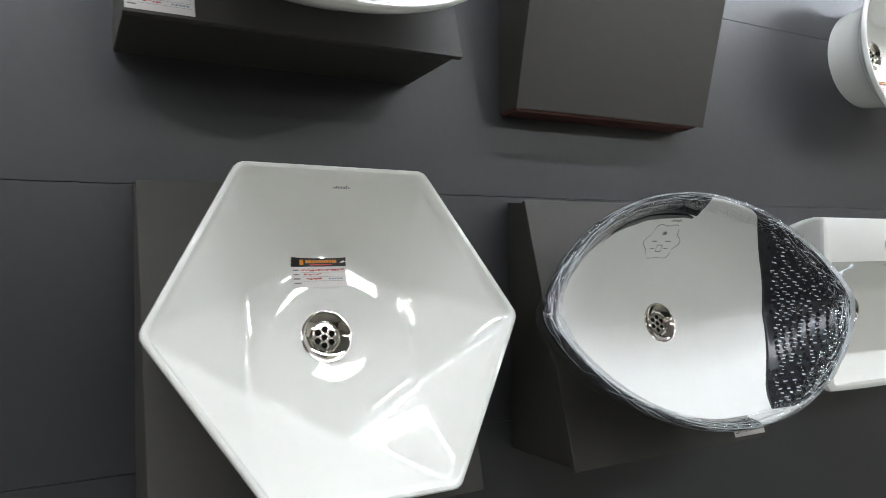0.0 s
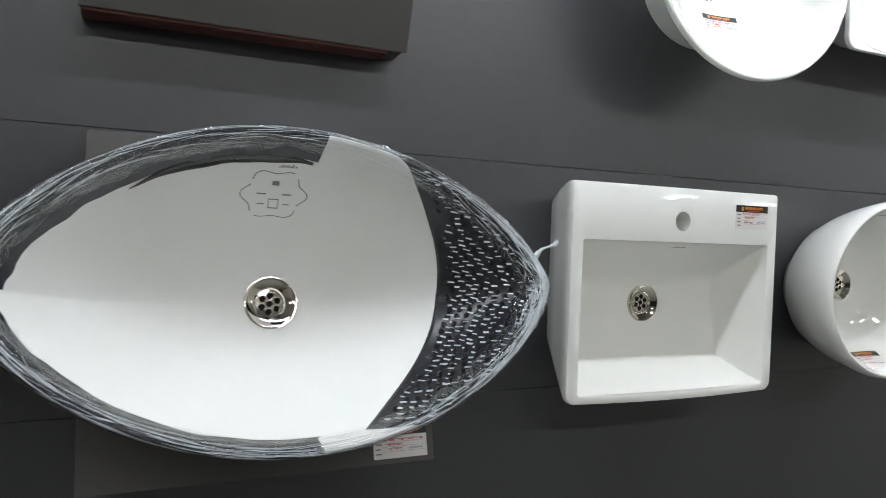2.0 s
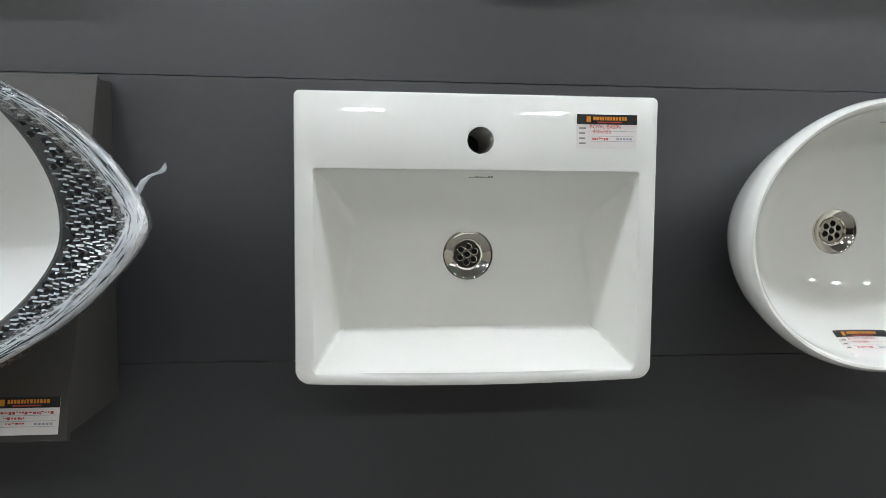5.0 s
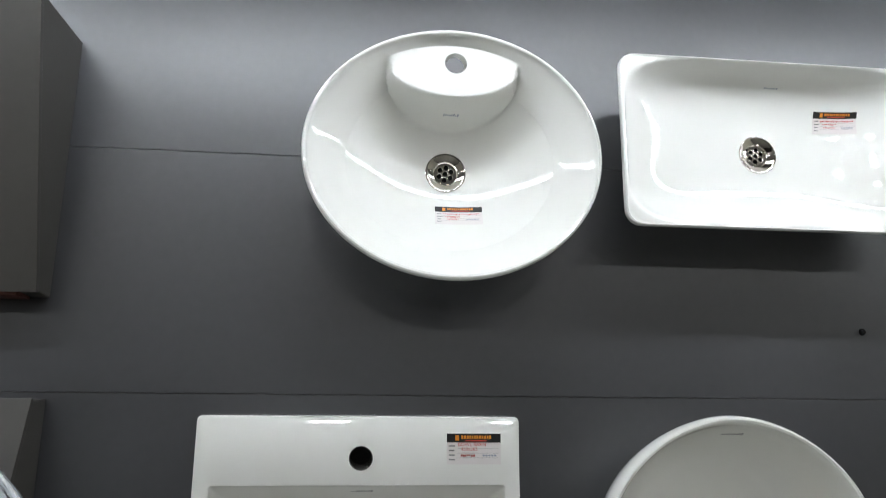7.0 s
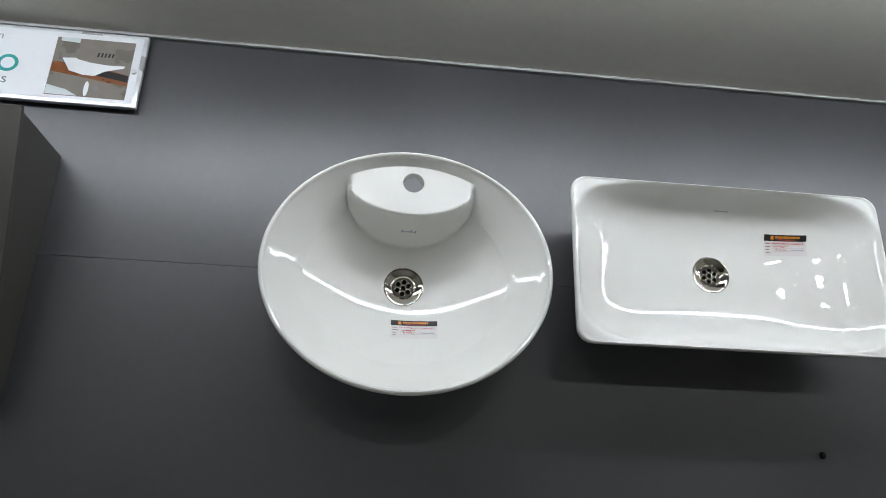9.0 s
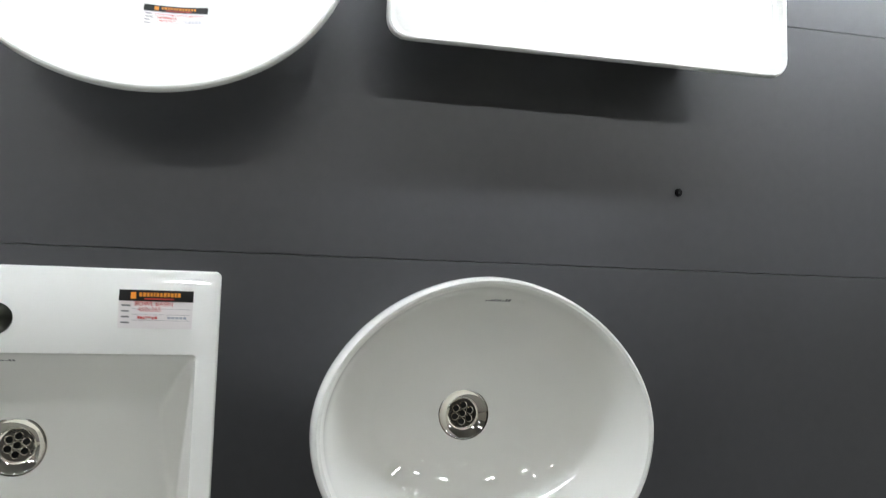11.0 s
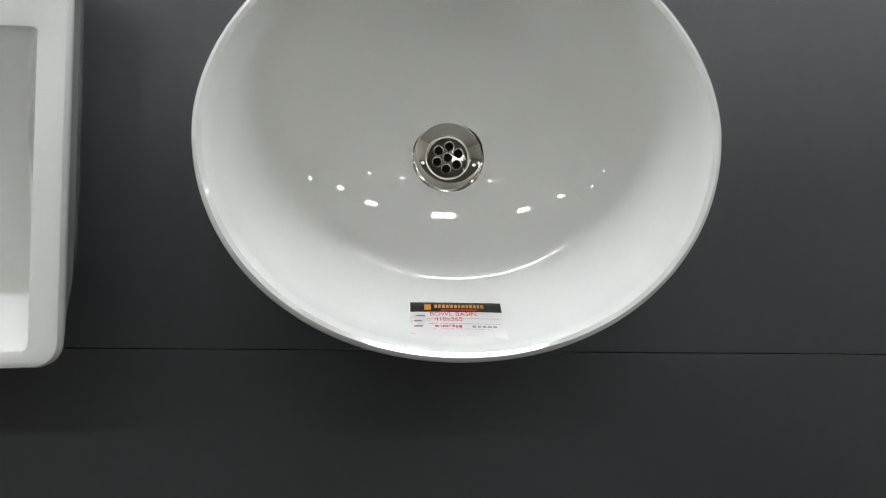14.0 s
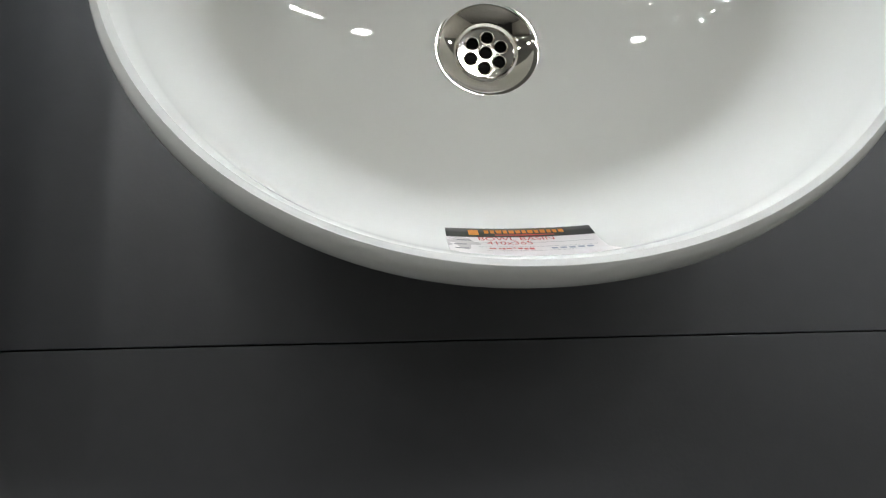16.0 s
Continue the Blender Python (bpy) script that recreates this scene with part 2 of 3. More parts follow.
def basin_mesh(point, outer, inner, height, n=112, steps=30, inner_from=0.94, mats=(PORCELAIN,)):
    """A closed bowl. point(t, s): outline at angle t scaled by s; outer: (s, z) rings from foot to rim; inner: z by s."""
    rings = []
    ts = [2 * math.pi * (i + 0.5) / n for i in range(n)]
    for s, z in outer:
        rings.append([(*point(t, s), z) for t in ts])
    for j in range(steps + 1):
        s = inner_from * (1 - j / steps) + 0.02 * (j / steps)
        ring = []
        for t in ts:
            x, y = point(t, s)
            ring.append((x, y, inner(s, x, y)))
        rings.append(ring)
    return finish(loft(rings), "body", list(mats), 50)


# ---- the drain fitting, one mesh set for all basins ----
def drain_meshes():
    n = 48
    prof = [(0.0185, -0.016), (0.0185, -0.0056), (0.0200, -0.0042), (0.0213, -0.0050), (0.0265, -0.0030), (0.0305, -0.0006), (0.0325, 0.0006), (0.0340, 0.0004), (0.0346, -0.0012)]
    flange = finish(loft([[(r * math.cos(2 * math.pi * i / n), r * math.sin(2 * math.pi * i / n), z) for i in range(n)] for r, z in prof], False, False), "flange", CHROME, 40)
    plate = finish(tube(0.0186, -0.0095, -0.007, n=n), "plate", CHROME, 40)
    spots = [(0, 0)] + [(0.0108 * math.cos(math.pi / 3 * k + 0.4), 0.0108 * math.sin(math.pi / 3 * k + 0.4)) for k in range(6)]
    plate = carve(plate, [tube(0.0041, -0.02, 0.02, x, y, 16) for x, y in spots], CHROME)
    lips = []
    for x, y in spots:
        m = 16
        lips.append([[(x + r * math.cos(2 * math.pi * i / m), y + r * math.sin(2 * math.pi * i / m), z) for i in range(m)] for r, z in ((0.0041, -0.0105), (0.0041, -0.0066), (0.0046, -0.0062), (0.0052, -0.0069))])
    bm = bmesh.new()
    for l in lips:
        b2 = loft(l, False, False)
        tmp = bpy.data.meshes.new("tmp")
        b2.to_mesh(tmp)
        b2.free()
        bm.from_mesh(tmp)
    lip = finish(bm, "hole_rims", CHROME, 40)
    # black disc in place of the pipe's dark depth
    pit = finish(tube(0.0184, -0.0165, -0.0150, n=n), "pit", PIT, 0)
    return flange, plate, lip, pit


DRAIN = drain_meshes()


def add_drain(parent, m):
    flange, plate, lip, pit = DRAIN
    d = part("drain", flange, None, parent, "polished chrome drain fitting with seven holes", m)
    part("strainer", plate, None, d)
    part("strainer_rim", lip, None, d)
    part("waste_shade", pit, None, d, "black disc for the shade in the waste pipe opening")


def add_body(parent, me, drain, holes=(), lining=None):
    """The basin's body with its waste opening and tap hole cut through, and the drain in it."""
    x, y, z = drain
    me = carve(me, [tube(0.0315, -0.02, z + 0.05, x, y, 48)], PORCELAIN)
    if holes:
        me = carve(me, [tube(r, -0.05, 0.3, hx, hy, 40) for hx, hy, r in holes], lining or PORCELAIN)
    part("body", me, None, parent)
    add_drain(parent, pose(x, y, z))


# ---- writing and tags ----
def text_mesh(words, size):
    cu = bpy.data.curves.new("words", "FONT")
    cu.body, cu.size, cu.align_x, cu.align_y = words, size, "LEFT", "BOTTOM"
    ob = new("words", cu)
    bpy.context.view_layer.update()
    me = bpy.data.meshes.new_from_object(ob.evaluated_get(bpy.context.evaluated_depsgraph_get()))
    bpy.data.objects.remove(ob)
    return me


def price_tag(m, to_surface, words=(), label="white printed price tag with a black header, hand-filled in red", w=0.077, h=0.042, seed=1):
    """A paper tag, its pieces laid on a surface: to_surface(u, v, lift) gives the place. u right, v down."""
    rnd = random.Random(seed)
    tag = thing("price_tag", m, label, "price tag", "price tags on the display")

    def patch(u0, v0, u1, v1, lift, nu=8, nv=4):
        bm = bmesh.new()
        g = [[[bm.verts.new(to_surface(u0 + (u1 - u0) * i / nu, v0 + (v1 - v0) * j / nv, l)) for i in range(nu + 1)] for j in range(nv + 1)] for l in (lift, lift - 0.0003)]
        for k, lay in enumerate(g):
            for j in range(nv):
                for i in range(nu):
                    q = (lay[j][i], lay[j][i + 1], lay[j + 1][i + 1], lay[j + 1][i])
                    bm.faces.new(q if k else q[::-1])
        edge = [(0, i) for i in range(nu)] + [(j, nu) for j in range(nv)] + [(nv, i) for i in range(nu, 0, -1)] + [(j, 0) for j in range(nv, 0, -1)]
        for (a, b), (c, d) in zip(edge, edge[1:] + edge[:1]):
            bm.faces.new((g[0][a][b], g[0][c][d], g[1][c][d], g[1][a][b]))
        return bm

    def marks(name, spans, mat, lift):
        bm = bmesh.new()
        for u0, v0, u1, v1 in spans:
            k = max(1, int((u1 - u0) / 0.008))
            for i in range(k):
                a, b = u0 + (u1 - u0) * i / k, u0 + (u1 - u0) * (i + 1) / k
                bm.faces.new([bm.verts.new(to_surface(u, v, lift)) for u, v in ((a, v1), (b, v1), (b, v0), (a, v0))])
        return part(name, bm, mat, tag, smooth=0)

    part("card", patch(0, 0, w, h, 0.0010), CARD, tag)
    head = h * 0.29
    part("header", patch(0, 0, w, head, 0.0014, 8, 2), INK, tag, "black header strip")
    marks("header_logo", [(0.012, 0.0025, 0.0175, head - 0.0025)], ORANGE, 0.0018)
    u = 0.0205
    spans = []
    while u < w - 0.014:
        d = rnd.uniform(0.002, 0.0034)
        spans.append((u, 0.0028, u + d, 0.0072))
        u += d + 0.0009
    tagged(marks("header_words", spans, ORANGE, 0.0018), kind="stuff")
    marks("header_line", [(0.026, 0.0088, w - 0.02, 0.0104)], REDINK, 0.0018)
    rows = [head + 0.004 + k * (h - head - 0.005) / 4 for k in range(4)]
    marks("printed_rows", [(0.003, r, 0.003 + rnd.uniform(0.006, 0.010), r + 0.0017) for r in rows], GREYINK, 0.0013)
    marks("printed_lines", [(0.014, r + 0.0042, w - 0.003, r + 0.0045) for r in rows[:3]], GREYINK, 0.0013)
    spans = []
    for k, r in enumerate(rows[:3]):
        if k < len(words) and words[k]:
            continue
        u = 0.014 + 0.003 * k
        while u < (w - 0.006 if k == 0 else 0.04):
            d = rnd.uniform(0.0012, 0.0034)
            q = rnd.uniform(0, 0.0012)
            spans.append((u, r - 0.0006 + q, u + d, r - 0.0001 + q + rnd.uniform(0.0004, 0.0026)))
            u += d + rnd.uniform(0.0004, 0.0014)
    if spans:
        marks("handwritten_strokes", spans, REDINK, 0.0016)
    marks("handwritten_note", [(w * 0.66 + k * 0.0042, rows[2] + 0.0002, w * 0.66 + k * 0.0042 + 0.003, rows[2] + 0.0026) for k in range(5)], BLUEINK, 0.0016)
    for k, word in enumerate(words):
        if word:
            me = text_mesh(word, 0.0068)
            for v in me.vertices:
                v.co = to_surface(0.016 + 0.004 * k + v.co.x, rows[k] + 0.0038 - v.co.y - 0.0015, 0.0016)
            me.materials.append(REDINK)
            part("handwriting", me, None, tag, "red handwritten words")
    return tag


def flat(u, v, lift):
    return Vector((u, -v, lift))


# ---- the setting ----
TOP, SOFFIT, ROOM_H = 2.607, 0.58, 3.05
X0, X1, BACK = -3.0, 7.0, -12.0


def slab(name, x0, y0, z0, x1, y1, z1, mat, label, bevel=0.0):
    return tagged(part(name, box(bmesh.new(), x0, y0, z0, x1, y1, z1, bevel), mat, smooth=0), label, name.split("_")[0], kind="structure")


wall_north = slab("wall_north", X0, 0.014, 0, X1, 0.16, ROOM_H, BACKING, "dark backing wall behind slate grey laminate panels")
slab("wall_south", X0, BACK - 0.15, 0, X1, BACK, ROOM_H, GREYWALL, "plain grey plaster wall across the shop")
slab("wall_west", X0 - 0.15, BACK - 0.15, 0, X0, 0.16, ROOM_H, PLASTER, "plain cream plaster side wall")
slab("wall_east", X1, BACK - 0.15, 0, X1 + 0.15, 0.16, ROOM_H, PLASTER, "plain cream plaster side wall")
slab("floor", X0 - 0.15, BACK - 0.15, -0.1, X1 + 0.15, 0.16, 0, FLOOR, "pale polished tile floor of the shop")
slab("ceiling", X0 - 0.15, BACK - 0.15, ROOM_H, X1 + 0.15, 0.16, ROOM_H + 0.1, CEILING, "white painted shop ceiling")
slab("soffit", X0, -0.305, TOP + 0.004, X1, 0.013, ROOM_H, PLASTER, "cream painted soffit over the display wall", 0.003)
# out of view, added to keep the slot past the soffit dark
slab("bulkhead", X0, -0.63, TOP - 0.03, X1, -0.594, ROOM_H, GREYWALL, "unseen dark bulkhead, added to screen and carry the linear lights")
slab("trim", X0, -0.004, TOP - 0.003, X1, 0.012, TOP + 0.003, WHITE_TRIM, "thin white bead along the top of the panels", 0.001)

# laminate boards in courses, with narrow open joints
JOINTS = [0.0, 0.2, 0.589, 0.979, 1.368, 1.757, 2.152, TOP - 0.006]
for z0, z1 in zip(JOINTS, JOINTS[1:]):
    bm = box(bmesh.new(), X0, 0.0, z0 + 0.0005, X1, 0.013, z1 - 0.0005, 0.0005)
    part("wall_panel", bm, PANEL, wall_north, smooth=0)

# light fittings
batten = thing("linear_light", pose(-2.54, -0.530, TOP - 0.012, 22, 0, 1.3), "white linear LED light on the bulkhead's inner face", "linear light", "linear lights along the soffit")
part("diffuser", box(bmesh.new(), -0.295, -0.012, -0.038, 0.295, 0.034, -0.0125, 0.004), LINEAR_GLOW, batten, "glowing white diffuser", smooth=0)
part("housing", box(bmesh.new(), -0.300, -0.014, -0.0122, 0.300, 0.036, 0.012, 0.002), WHITE_TRIM, batten)
for sx in (-0.2, 0.2):
    part("bracket", box(bmesh.new(), sx - 0.012, -0.050, 0.0122, sx + 0.012, 0.026, 0.0145), ALU, batten, "steel bracket", smooth=0)
for sx in (-1, 1):
    part("end_cap", box(bmesh.new(), sx * 0.2985 - 0.003, -0.013, -0.039, sx * 0.2985 + 0.003, 0.035, -0.0122, 0.001), WHITE_TRIM, batten)
for i in range(1, 15):
    copy_thing(batten, pose(-2.54 + 0.63 * i, -0.530, TOP - 0.012, 22, 0, 1.3 if i % 2 else -0.9))
first = thing("ceiling_light", pose(-2.1, -2.9, ROOM_H), "square white LED downlight set in the ceiling", "ceiling light", "square ceiling downlights")
part("frame", box(bmesh.new(), -0.118, -0.118, -0.008, 0.118, 0.118, 0.0, 0.003), WHITE_TRIM, first)
part("diffuser", box(bmesh.new(), -0.100, -0.100, -0.0105, 0.100, 0.100, -0.0085), PANEL_GLOW, first, "glowing diffuser", smooth=0)
for i in range(1, 9):
    copy_thing(first, pose(-2.1 + 1.0 * i, -2.9, ROOM_H))


# small round spots in rows further out over the shop
def disc_ring(r, z, n=24):
    return [(r * math.cos(2 * math.pi * k / n), r * math.sin(2 * math.pi * k / n), z) for k in range(n)]


spot = thing("spotlight", pose(-1.4, -5.4, ROOM_H), "small round white LED spotlight set in the ceiling", "spotlight", "round ceiling spots")
part("frame", loft([disc_ring(0.098, 0.0), disc_ring(0.095, -0.007), disc_ring(0.083, -0.009)]), WHITE_TRIM, spot)
part("diffuser", loft([disc_ring(0.080, -0.0095), disc_ring(0.079, -0.0115)]), SPOT_GLOW, spot, "glowing diffuser", smooth=0)
for y, gap, n in ((-5.4, 0.9, 9), (-7.4, 1.0, 8), (-9.6, 1.2, 6)):
    for i in range(n):
        if y < -6 or i:
            copy_thing(spot, pose(-1.4 + gap * i, y, ROOM_H))


# ---- wedge plinths ----
def plinth(x, z_low, z_high, d_low, d_high, label, hole=None):
    """A wedge box on the wall, its face from depth d_low at the bottom to d_high at the top."""
    w = 0.221
    base = thing("display_plinth", pose(x, 0, z_low), label, "plinth", "laminate plinths on the wall")
    h = z_high - z_low
    bm = bmesh.new()
    prof = [(0.0, 0.0), (-d_low + 0.010, 0.004), (-d_high + 0.010, h - 0.004), (0.0, h)]
    rows = [[bm.verts.new((sx * (w - 0.002), y, z)) for y, z in prof] for sx in (-1, 1)]
    bm.faces.new(rows[0])
    bm.faces.new(rows[1][::-1])
    for i in range(4):
        bm.faces.new((rows[0][i], rows[0][(i + 1) % 4], rows[1][(i + 1) % 4], rows[1][i]))
    bmesh.ops.bevel(bm, geom=list(bm.edges), offset=0.0012, segments=2, affect="EDGES")
    body = finish(bm, "body", PLINTH, 0)
    lean = math.degrees(math.atan2(d_low - d_high, h))
    length = math.hypot(h, d_low - d_high)
    fm = pose(0, -(d_low + d_high) / 2, h / 2, 90 - lean)
    face = finish(box(bmesh.new(), -w, -length / 2, -0.009, w, length / 2, 0, 0.0012), "front_panel", PLINTH, 0)
    if hole:
        face = carve(face, [tube(hole[2], -0.05, 0.05, hole[0], hole[1], 40)], RAW, 0)
        cut = tube(hole[2], -0.12, 0.05, hole[0], hole[1], 40)
        cut.transform(fm)
        body = carve(body, [cut], RAW, 0)
    part("body", body, None, base)
    part("front_panel", face, None, base, m=fm)
    if hole:
        part("lower_edge", box(bmesh.new(), -w + 0.003, -d_low + 0.003, -0.004, w - 0.03, -0.004, 0.0025, 0.001), RAW, base, "reddish raw board edge")
    return base, pose(x, -(d_low + d_high) / 2, (z_low + z_high) / 2, 90 - lean)


_, FACE_HEX = plinth(0.762, 1.321, 1.757, 0.178, 0.054, "taupe laminate wedge plinth under a hexagonal basin")
_, FACE_LEAF = plinth(1.366, 1.321, 1.747, 0.178, 0.054, "taupe laminate wedge plinth under a leaf-shaped basin")
_, FACE_UPPER = plinth(0.738, 1.934, 2.36, 0.177, 0.054, "taupe laminate wedge plinth in the upper row")
plinth(1.353, 1.901, 2.338, 0.054, 0.169, "bare taupe laminate plinth leaning forward, with an empty drain hole", (-0.045, 0.03, 0.034))
TILT_UP = 90 - math.degrees(math.atan2(0.124, 0.426))


def radial(radius):
    return lambda t, s=1.0: (s * radius(t) * math.cos(t), s * radius(t) * math.sin(t))


def on_bowl(radius, inner, u0, v0, lean=1.0):
    """Lays tag pieces on the inside of a bowl."""
    def place(u, v, lift):
        x, y = u0 + u, v0 - v * lean
        s = math.hypot(x, y) / radius(math.atan2(y, x))
        return Vector((x, y, inner(s, x, y) + lift))
    return place


def maker_mark(parent, place, n=8, w=0.0034, h=0.0022, ink=GREYINK):
    """A short row of dark printed strokes."""
    bm = bmesh.new()
    rnd = random.Random(n)
    for i in range(n):
        d = w * rnd.uniform(0.55, 0.85)
        top = h * rnd.choice((1.0, 0.65, 0.65, 1.3))
        u = i * w
        bm.faces.new([bm.verts.new(place(a, b, 0.0006)) for a, b in ((u, 0), (u + d, 0), (u + d + 0.0006, -top), (u + 0.0006, -top))])
    part("maker_mark", bm, ink, parent, "small dark printed mark", smooth=0)


# ---- hexagonal basin ----
HEX = polygon([(-0.118, -0.2105), (0.1075, -0.2105), (0.234, 0.0), (0.1215, 0.2065), (-0.131, 0.2085), (-0.250, 0.0)], 0.012)
HEX_RIM = [(-0.118, -0.2105), (0.1075, -0.2105), (0.234, 0.0), (0.1215, 0.2065), (-0.131, 0.2085), (-0.250, 0.0)]
HEX_FLOOR = [(-0.006 + 0.128 * math.sin(math.pi / 3 * k) * 1.03, -0.004 - 0.128 * math.cos(math.pi / 3 * k)) for k in range(6)]


def plane_through(p, q, r):
    n = (Vector(q) - Vector(p)).cross(Vector(r) - Vector(p))
    return (n.x / n.z, n.y / n.z, (n.x * p[0] + n.y * p[1]) / n.z + p[2])


HEX_PLANES = []
for k in range(6):
    low, nxt = (*HEX_FLOOR[k], 0.040), (*HEX_FLOOR[(k + 1) % 6], 0.040)
    c0, c1 = (*HEX_RIM[k], 0.1215), (*HEX_RIM[(k + 1) % 6], 0.1215)
    HEX_PLANES += [plane_through(c0, c1, low), plane_through(low, nxt, c1)]


def hex_inner(s, x, y):
    r = (x * x + y * y) / 0.0049
    vals = [0.0345 + 0.0059 * r / (1 + r)] + [c - nx * x - ny * y for nx, ny, c in HEX_PLANES]
    top = max(vals)
    z = top + 0.0018 * math.log(sum(math.exp((v - top) / 0.0018) for v in vals)) - 0.0006
    return min(z, 0.1215) + (0.1215 - min(z, 0.1215)) * smooth_step(0.945, 0.965, s)


m_hex = pose(0.7735, -0.115, 1.538, TILT_UP)
hexagon = thing("wash_basin", m_hex, "white porcelain six-sided vessel basin on a taupe plinth", "wash basin", "display basins")
add_body(hexagon, basin_mesh(radial(HEX), [(0.5, 0.0), (0.53, 0.006), (0.92, 0.1), (0.995, 0.114), (1.0, 0.118), (0.997, 0.121), (0.988, 0.1225), (0.975, 0.1222)], hex_inner, 0.122, n=240, steps=70, inner_from=0.968), (-0.012, 0.002, 0.0365))
maker_mark(hexagon, on_bowl(HEX, hex_inner, -0.004, 0.185), 7)
price_tag(m_hex, on_bowl(HEX, hex_inner, -0.052, 0.108, 0.95), seed=2)

# ---- leaf-shaped basin ----
LA, LB, LK = 0.334, 0.189, 1.38
LEAF = leaf(LA, LB, LK)
LEAF_PROFILE = [(0.0, 0.02), (0.3, 0.024), (0.6, 0.05), (0.8, 0.09), (0.91, 0.128), (0.96, 0.1485), (1.0, 0.15)]


def leaf_inner(s, x, y):
    return curve_at(LEAF_PROFILE, s)


m_leaf = pose(1.369, -0.117, 1.527, TILT_UP)
leafy = thing("wash_basin", m_leaf, "white leaf-shaped basin with a black patterned rim, wrapped in clear film", "wash basin", "display basins")
add_body(leafy, basin_mesh(LEAF, [(0.5, 0.0), (0.55, 0.008), (0.84, 0.08), (0.975, 0.135), (1.0, 0.144), (0.997, 0.149), (0.988, 0.151), (0.972, 0.1505)], leaf_inner, 0.15, n=160, inner_from=0.96, mats=(SATIN,)), (-0.004, 0.002, 0.0220))


def leaf_s(x, y):
    """The scale of the leaf outline that passes through a place."""
    lo, hi = 0.01, 1.3
    for _ in range(30):
        s = (lo + hi) / 2
        c = abs(x) / (s * LA)
        if c >= 1 or s * LB * (1 - c * c) ** (LK / 2) < abs(y):
            lo = s
        else:
            hi = s
    return hi


def end_edge(v):
    """Where the patterned end begins, for a height v across the basin."""
    return 0.213 + 0.171 * v - 3.89 * v * v


def outline_x(v):
    c = min(1.0, abs(v) / LB) ** (1 / LK)
    return LA * math.sqrt(max(0.0, 1 - c * c))


def end_height(x, v):
    s = leaf_s(x, v)
    return leaf_inner(min(s, 0.985), x, v) + 0.0022


bm = bmesh.new()
NV, NX, V_END = 60, 22, 0.166
grid = []
for j in range(NV + 1):
    v = -V_END + 2 * V_END * j / NV
    xa, xb = end_edge(v), max(end_edge(v) + 0.001, outline_x(v) * 0.985)
    grid.append([bm.verts.new((xa + (xb - xa) * i / NX, v, end_height(xa + (xb - xa) * i / NX, v))) for i in range(NX + 1)])
for j in range(NV):
    for i in range(NX):
        bm.faces.new((grid[j][i], grid[j][i + 1], grid[j + 1][i + 1], grid[j + 1][i]))
end = part("patterned_end", bm, NET, leafy, "dark grey net-patterned glaze")
end_solid = end.modifiers.new("thickness", "SOLIDIFY")
end_solid.thickness, end_solid.offset = 0.0012, -1

bm = bmesh.new()
rnd = random.Random(5)
STEP = 0.0112
for j in range(-18, 19):
    for i in range(0, 30):
        v = j * STEP * 0.866
        x = 0.06 + i * STEP + (STEP / 2 if j % 2 else 0)
        if abs(v) > V_END - 0.008 or x < end_edge(v) + 0.013 or x > outline_x(v) * 0.95:
            continue
        tilt_x, tilt_y = rnd.uniform(-0.3, 0.3), rnd.uniform(-0.3, 0.3)
        z = end_height(x, v)
        rim, low = [], []
        for k in range(6):
            c, s = math.cos(math.pi / 3 * k + 0.52), math.sin(math.pi / 3 * k + 0.52)
            low.append(bm.verts.new((x + 0.0050 * c, v + 0.0050 * s, z - 0.0004)))
            rim.append(bm.verts.new((x + 0.0036 * c, v + 0.0036 * s, z + 0.0022 + 0.0036 * (tilt_x * c + tilt_y * s))))
        mid = bm.verts.new((x, v, z + 0.0029))
        for k in range(6):
            bm.faces.new((low[k], low[(k + 1) % 6], rim[(k + 1) % 6], rim[k]))
            bm.faces.new((rim[k], rim[(k + 1) % 6], mid))
tagged(part("scale_relief", bm, HONEY, leafy, "raised glossy black six-sided scales", smooth=25), kind="stuff")

# the dark band round the rest of the rim, open for a stretch above and below
bm = bmesh.new()
rows = []
T0, T1, NB = radians(82), radians(274), 150
for i in range(NB + 1):
    t = T0 + (T1 - T0) * i / NB
    wob = 0.012 * noise.noise((7 * math.cos(t), 7 * math.sin(t), 3.0))
    up = 1 if math.sin(t) > 0 else 0.72
    row = []
    for s, z in ((0.872 + (1 - up) * 0.10 + wob, None), (0.94, None), (0.972, 0.1522), (0.992, 0.1522), (1.004, 0.1475), (1.004, 0.141), (0.965, 0.124), (0.9, 0.099)):
        x, y = LEAF(t, s)
        row.append(bm.verts.new((x, y, leaf_inner(s, x, y) + 0.0016 if z is None else z)))
    rows.append(row)
for a, b in zip(rows, rows[1:]):
    for i in range(7):
        bm.faces.new((a[i], b[i], b[i + 1], a[i + 1]))
part("rim_band", bm, BAND, leafy, "charcoal patterned rim band")

